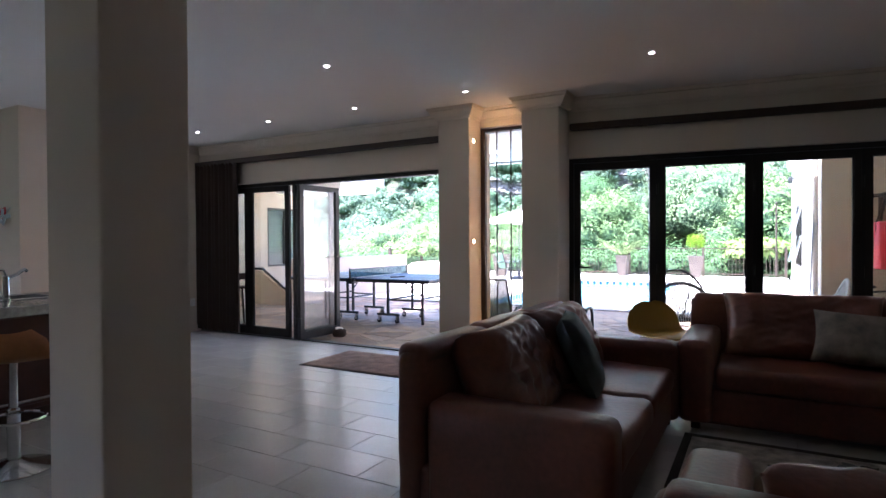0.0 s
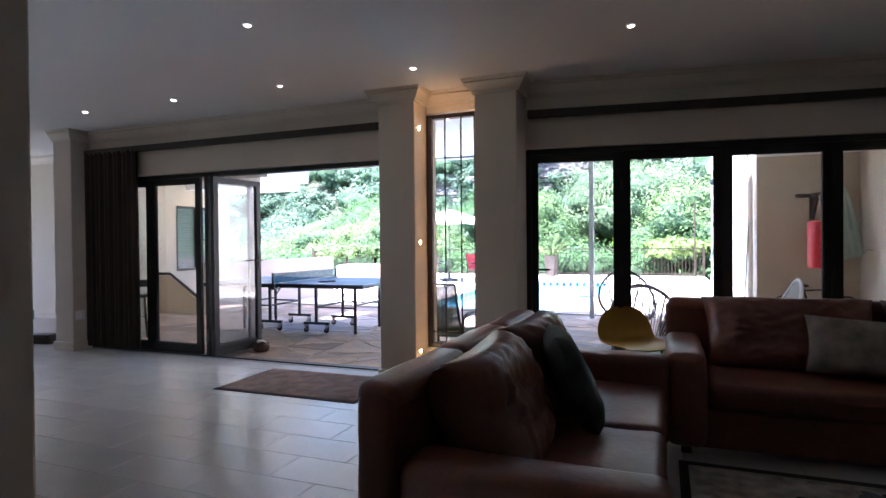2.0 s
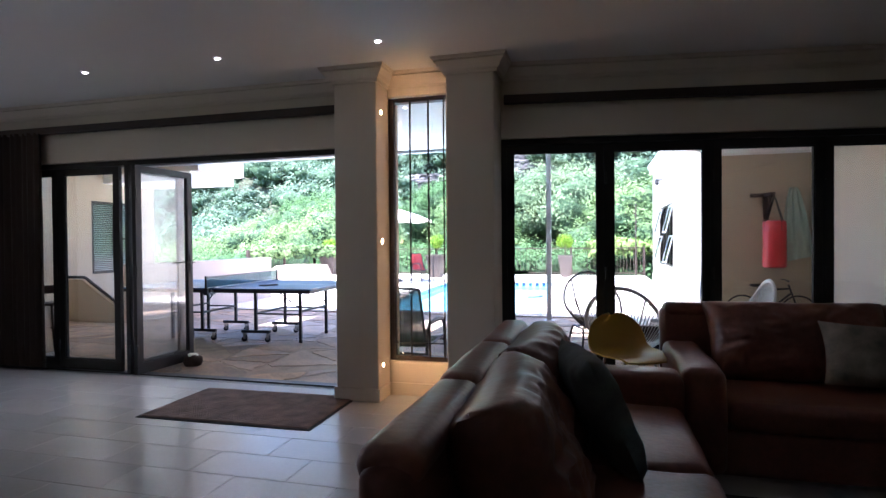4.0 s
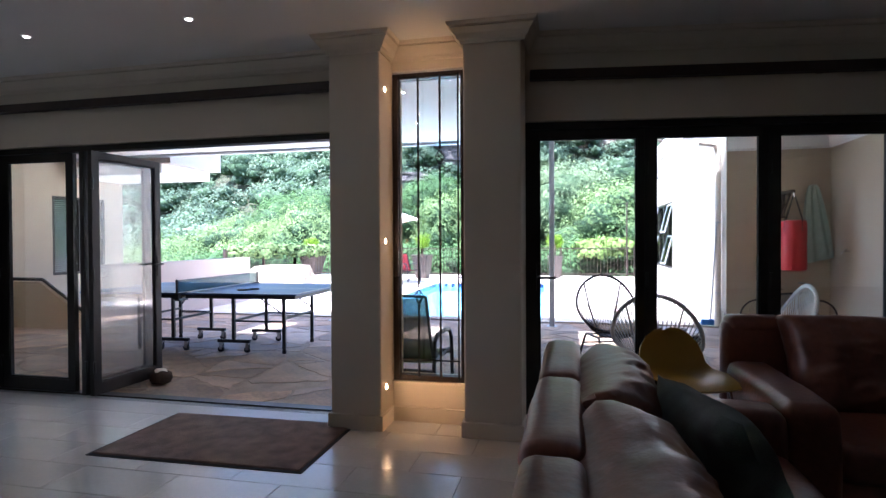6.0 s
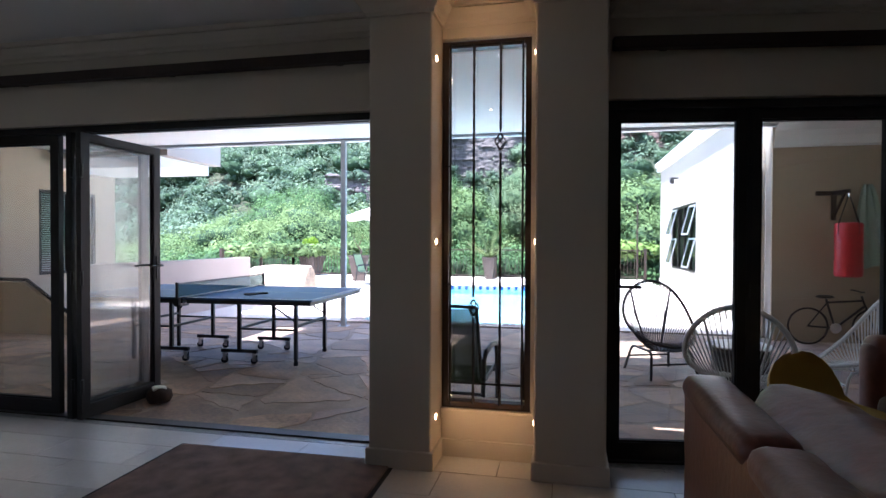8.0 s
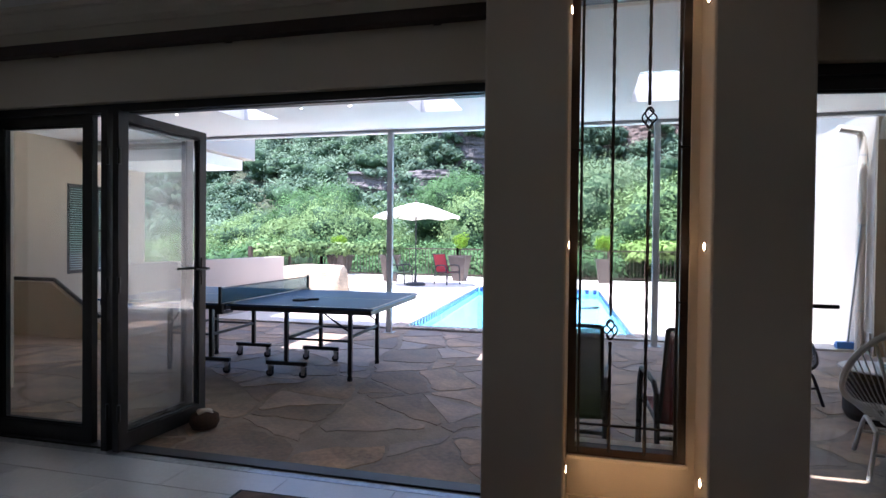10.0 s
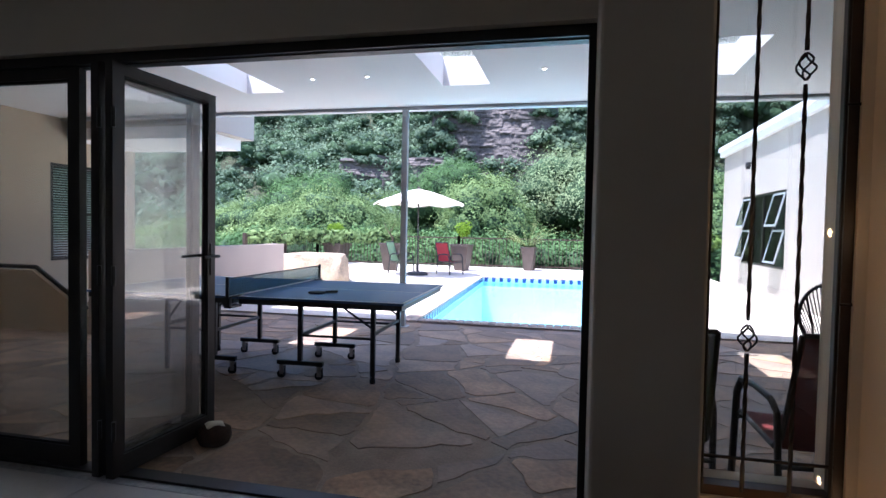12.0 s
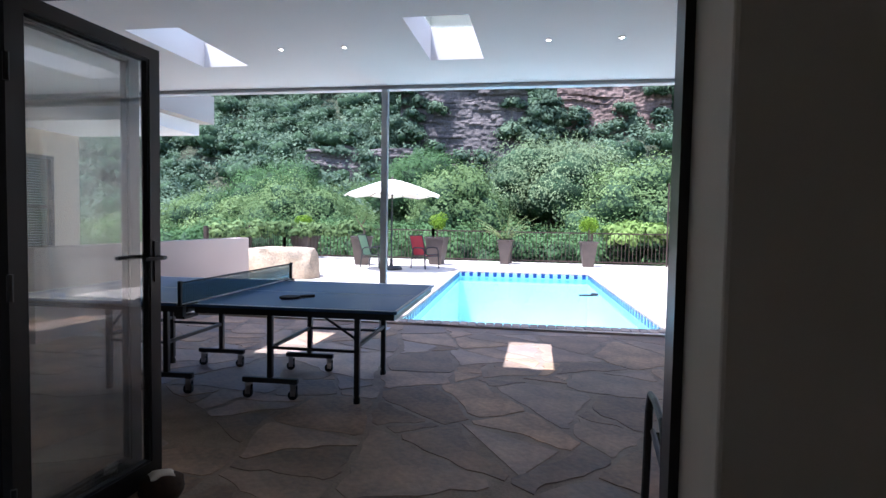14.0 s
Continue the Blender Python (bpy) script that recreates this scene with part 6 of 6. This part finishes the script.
foliage("hedge", skirt, 330, 0.13, M_LEAF_DARK, "leafy green undergrowth behind the pool fence", "hedge", "stuff", 3)
ivy = []
for k in range(46):
    f = k / 45
    x, y = (-9.95 + 0.25 * f * 2.2, 12.8 + 8.6 * f) if f < 0.48 else (-9.6 + 2.9 * (f - 0.48) / 0.52, 16.95)
    ivy.append(((x + rng.uniform(-0.1, 0.1), y + rng.uniform(-0.1, 0.12), rng.uniform(0.75, 1.12)), (rng.uniform(0.22, 0.4), 0.2, rng.uniform(0.14, 0.26))))
foliage("ivy", ivy, 150, 0.10, M_LEAF_NEAR, "green creeper overgrowing the corner of the pool fence", "creeper", "", 5)
lime = []
for _ in range(16):
    lime.append(((rng.uniform(1.6, 4.2), rng.uniform(18.6, 20.0), rng.uniform(0.7, 1.25)), (0.5, 0.5, 0.28)))
foliage("lime_shrub", lime, 260, 0.16, M_LEAF_SPRING, "lime green spreading shrub beyond the fence", "shrub", "", 4)


def tree(x, y, base, h, spread, seed, mat, label):
    rg = random.Random(seed)
    t_ = thing("tree", pose(x, y, base), label, "tree", "trees beyond the fence")
    part("trunk", sweep(bmesh.new(), [(0, 0, 0), (0.1, 0, h * 0.25), (-0.1, 0.1, h * 0.55), (0, 0, h * 0.85)], [0.22, 0.17, 0.12, 0.05], 10), M_BARK, t_)
    cr = clumps(0, 0, h * 0.42, spread, 22, rg)
    cr = [((c[0], c[1], h * 0.42 + (c[2] - h * 0.42) * h * 0.58 / spread), r) for c, r in cr]
    for k in range(7):
        tip = Vector(cr[3 * k][0])
        part("limb", sweep(bmesh.new(), [(0, 0, h * (0.3 + 0.05 * k)), tuple(tip * 0.55 + Vector((0, 0, h * 0.22))), tuple(tip)], [0.09, 0.06, 0.025], 6), M_BARK, t_)
    c = foliage("crown", cr, 1300, 0.115, mat, "", "", "", seed, 2)
    c.parent = t_
    return t_


tree(0.4, 32.0, -3.0, 9.0, 4.0, 21, M_LEAF_SILVER, "broad pale green tree standing beyond the fence")
tree(-8.7, 36.0, -2.5, 8.7, 2.9, 22, M_LEAF_DARK, "dense rounded dark green tree beyond the fence")
tree(-5.0, 28.0, -3.0, 7.0, 2.5, 23, M_LEAF_NEAR, "rounded green tree standing beyond the fence")
tree(4.4, 26.0, -3.0, 7.0, 3.0, 24, M_LEAF_NEAR, "broad bright green tree standing beyond the fence")
tree(-15.0, 31.0, -3.0, 6.2, 3.4, 25, M_LEAF_NEAR, "low spreading green tree standing beyond the fence")
tree(-20.0, 38.0, -2.5, 8.0, 3.4, 26, M_LEAF_DARK, "dense dark green tree standing beyond the fence")

# ---- pieces: pool tiles, coping, floor tiles, flagstones ----
tile_me = None
for side in range(4):
    L = 2 * PW if side in (0, 2) else PL
    n = int(L / 0.21)
    for k in range(n):
        c = -L / 2 + (k + 0.5) * L / n
        if tile_me is None:
            ob = part("tile", B((-0.05, 0.05, -0.004, 0.004, -0.06, 0.06)), M_POOLTILE, pool)
            tile_me = ob.data
        else:
            ob = new("tile", tile_me)
            ob.parent = pool
        off = 0.011
        u, v, turn = ((c, off, 0), (PW - off, PL / 2 + c, 90), (c, PL - off, 0), (-PW + off, PL / 2 + c, 90))[side]
        px, py = pool_xy(u, v)
        ob.matrix_local = pose(px, py, -0.085, 0, 0, math.degrees(PA) + turn)
cope = thing("pool_coping", pose(0, 0, 0), "brick-paved coping round the swimming pool", "coping", **S)
cop_me = None
for side in range(4):
    L = (2 * PW + 0.44) if side in (0, 2) else PL
    n = int(L / 0.115)
    for k in range(n):
        c = -L / 2 + (k + 0.5) * L / n
        if cop_me is None:
            ob = part("brick", bevelled(-0.052, 0.052, -0.112, 0.112, -0.07, 0.006, 0.006, 1), M_COPING, cope)
            cop_me = ob.data
        else:
            ob = new("brick", cop_me)
            ob.parent = cope
        u, v, turn = ((c, -0.105, 0), (PW + 0.105, PL / 2 + c, 90), (c, PL + 0.105, 0), (-PW - 0.105, PL / 2 + c, 90))[side]
        px, py = pool_xy(u, v)
        ob.matrix_local = pose(px, py, 0, 0, 0, math.degrees(PA) + turn)

def clip(poly, nx, ny, d):
    out = []
    for i, p in enumerate(poly):
        q = poly[(i + 1) % len(poly)]
        sp, sq = p[0] * nx + p[1] * ny - d, q[0] * nx + q[1] * ny - d
        if sp <= 0:
            out.append(p)
        if sp * sq < 0:
            k = sp / (sp - sq)
            out.append((p[0] + (q[0] - p[0]) * k, p[1] + (q[1] - p[1]) * k))
    return out


# floor tiles, half-lapped
floor = bpy.data.objects["floor"]
TW, TH = 0.64, 0.32
tile_mesh = None
rest = bmesh.new()
for r in range(30):
    y1 = -0.94 - 0.32 * (r - 3)
    y0 = y1 - TH
    if y1 > -0.02:
        y1 = -0.02
    shift = 0.06 if r % 2 == 1 else 0.38
    for c in range(-17, 11):
        x0 = shift + c * TW
        if x0 > 6.9 or x0 < -10.9:
            continue
        near = -4.3 < x0 < 2.4 and -4.6 < y0
        g = 0.0016
        if near and y1 - y0 > TH - 0.001:
            if tile_mesh is None:
                ob = part("tile", bevelled(-TW / 2 + g, TW / 2 - g, -TH / 2 + g, TH / 2 - g, -0.012, 0.0, 0.0015, 1), M_TILE, floor)
                tile_mesh = ob.data
            else:
                ob = new("tile", tile_mesh)
                ob.parent = floor
            ob.location = (x0 + TW / 2, (y0 + y1) / 2, 0.0)
        elif y1 > -9.4 and y1 - y0 > 0.03:
            box(rest, x0 + g, x0 + TW - g, y0 + g, y1 - g, -0.012, 0.0)
sl = math.tan(radians(BEND))
for r in (-3, -2, -1):
    y0 = 0.02 + 0.32 * (-1 - r)
    for c in range(1, 11):
        x0 = (0.06 if r % 2 == 1 else 0.38) + c * TW
        quad = [(x0 + g, y0 + g - (0.036 if r == -1 else 0)), (x0 + TW - g, y0 + g - (0.036 if r == -1 else 0)), (x0 + TW - g, y0 + TH - g), (x0 + g, y0 + TH - g)]
        quad = clip(clip(quad, -sl, 1, -sl * 0.99 - 0.024), 1, 0, 6.98)
        if len(quad) > 2:
            lo_, hi_ = [[rest.verts.new((x, y, z)) for x, y in quad] for z in (-0.012, 0.0)]
            rest.faces.new(hi_)
            for k in range(len(quad)):
                rest.faces.new((lo_[k], lo_[(k + 1) % len(quad)], hi_[(k + 1) % len(quad)], hi_[k]))
tagged(part("tile_field", rest, M_TILE, floor), kind="stuff")
tagged(part("trim_threshold_lounge", moved(B((1.0, 6.1, -0.019, 0.045, -0.2, 0.002)), TURN), M_GRANITE), "pale stone threshold strip under the lounge doors", "threshold", **S)
slab("trim_threshold", [(-4.98, -0.405, -0.019, 0.045, -0.2, 0.001)], M_GRANITE, "pale stone threshold strip under the folding doors", "threshold")

# crazy paving: the terrace split again and again by slanted cuts
rng = random.Random(8)


def area(poly):
    return 0.5 * sum(p[0] * q[1] - q[0] * p[1] for p, q in zip(poly, poly[1:] + poly[:1]))


def split(poly, goal):
    """Cut a stone in two, across its longer way, until it is small enough."""
    if area(poly) < goal:
        return [poly]
    cx = sum(p[0] for p in poly) / len(poly)
    cy = sum(p[1] for p in poly) / len(poly)
    sxx = sum((p[0] - cx) ** 2 for p in poly)
    syy = sum((p[1] - cy) ** 2 for p in poly)
    sxy = sum((p[0] - cx) * (p[1] - cy) for p in poly)
    a = 0.5 * math.atan2(2 * sxy, sxx - syy) + rng.gauss(0, 0.42)
    nx, ny = math.cos(a), math.sin(a)
    ext = max(abs((p[0] - cx) * nx + (p[1] - cy) * ny) for p in poly)
    d = cx * nx + cy * ny + rng.uniform(-0.38, 0.38) * ext
    out = []
    for half in (clip(poly, nx, ny, d), clip(poly, -nx, -ny, -d)):
        if len(half) > 2:
            out += split(half, rng.choice((0.06, 0.16, 0.3, 0.42, 0.55, 0.7)) if area(half) < 1.5 else 0.3)
    return out


def crosses(pts):
    """True where the outline runs over itself."""
    n_ = len(pts)
    for i in range(n_):
        a, b = pts[i], pts[(i + 1) % n_]
        for j in range(i + 2, n_):
            if i == 0 and j == n_ - 1:
                continue
            c, d = pts[j], pts[(j + 1) % n_]
            s1 = (b - a).cross(c - a) * (b - a).cross(d - a)
            s2 = (d - c).cross(a - c) * (d - c).cross(b - c)
            if s1 <= 0 and s2 <= 0:
                return True
    return False


vfloor = bpy.data.objects["veranda_floor"]
stones = split([(-6.15, 0.16), (1.0, 0.16), (4.99, 0.72), (4.99, STONE_Y1 - 0.01), (-6.15, STONE_Y1 - 0.01)], 0.5) + split([(-8.48, 0.16), (-6.15, 0.16), (-6.15, 3.29), (-8.48, 3.29)], 0.5)
for i, poly in enumerate(stones):
    x = sum(p[0] for p in poly) / len(poly)
    y = sum(p[1] for p in poly) / len(poly)
    gap = rng.uniform(0.003, 0.016)
    m = len(poly)
    for k in range(m):
        p, q = poly[k], poly[(k + 1) % m]
        L = math.hypot(q[0] - p[0], q[1] - p[1])
        if L < 1e-4:
            continue
        nx, ny = (q[1] - p[1]) / L, -(q[0] - p[0]) / L
        poly = clip(poly, nx, ny, nx * p[0] + ny * p[1] - gap) if len(poly) > 2 else poly
        if len(poly) != m:
            break
    if len(poly) < 3 or area(poly) < 0.006:
        continue
    m = len(poly)
    pts = []
    for k in range(m):
        p, q = Vector(poly[k]), Vector(poly[(k + 1) % m])
        e = (q - p).length
        if e < 0.02:
            continue
        n_ = max(2, min(10, int(e / 0.07)))
        for u in range(n_):
            c = p.lerp(q, 0.10 + 0.80 * u / (n_ - 1))
            inw = Vector((-(q - p).y, (q - p).x)).normalized()
            c += inw * min(0.05, e * 0.12) * abs(noise.noise(Vector((c.x * 6, c.y * 6, i * 0.37))))
            fade = max(0.0, min(1.0, (c.y - 0.16) / 0.3, (STONE_Y1 - c.y) / 0.3))
            warp = Vector((noise.noise(Vector((c.x * 1.5, c.y * 1.5, 3.0))), noise.noise(Vector((c.x * 1.5, c.y * 1.5, 8.0))))) * 0.13
            warp += Vector((noise.noise(Vector((c.x * 5, c.y * 5, 3.0))), noise.noise(Vector((c.x * 5, c.y * 5, 8.0))))) * 0.045
            pts.append(c + warp * fade)
    rim = sum((a_ - b_).length for a_, b_ in zip(pts, pts[1:] + pts[:1]))
    if len(pts) < 3 or area(poly) / (rim * rim) < 0.036:
        continue
    if crosses(pts):
        pts = [Vector(p) for p in poly]
    bm = bmesh.new()
    lift = -0.03 + rng.uniform(0.0, 0.004)
    lo = [bm.verts.new((p.x - x, p.y - y, -0.04 - lift)) for p in pts]
    hi = [bm.verts.new(((p.x - x) * 0.985, (p.y - y) * 0.985, 0.0)) for p in pts]
    bm.faces.new(hi)
    for k in range(len(pts)):
        bm.faces.new((lo[k], lo[(k + 1) % len(pts)], hi[(k + 1) % len(pts)], hi[k]))
    ob = part("stone", bm, M_STONE, vfloor)
    ob.location = (x, y, lift)
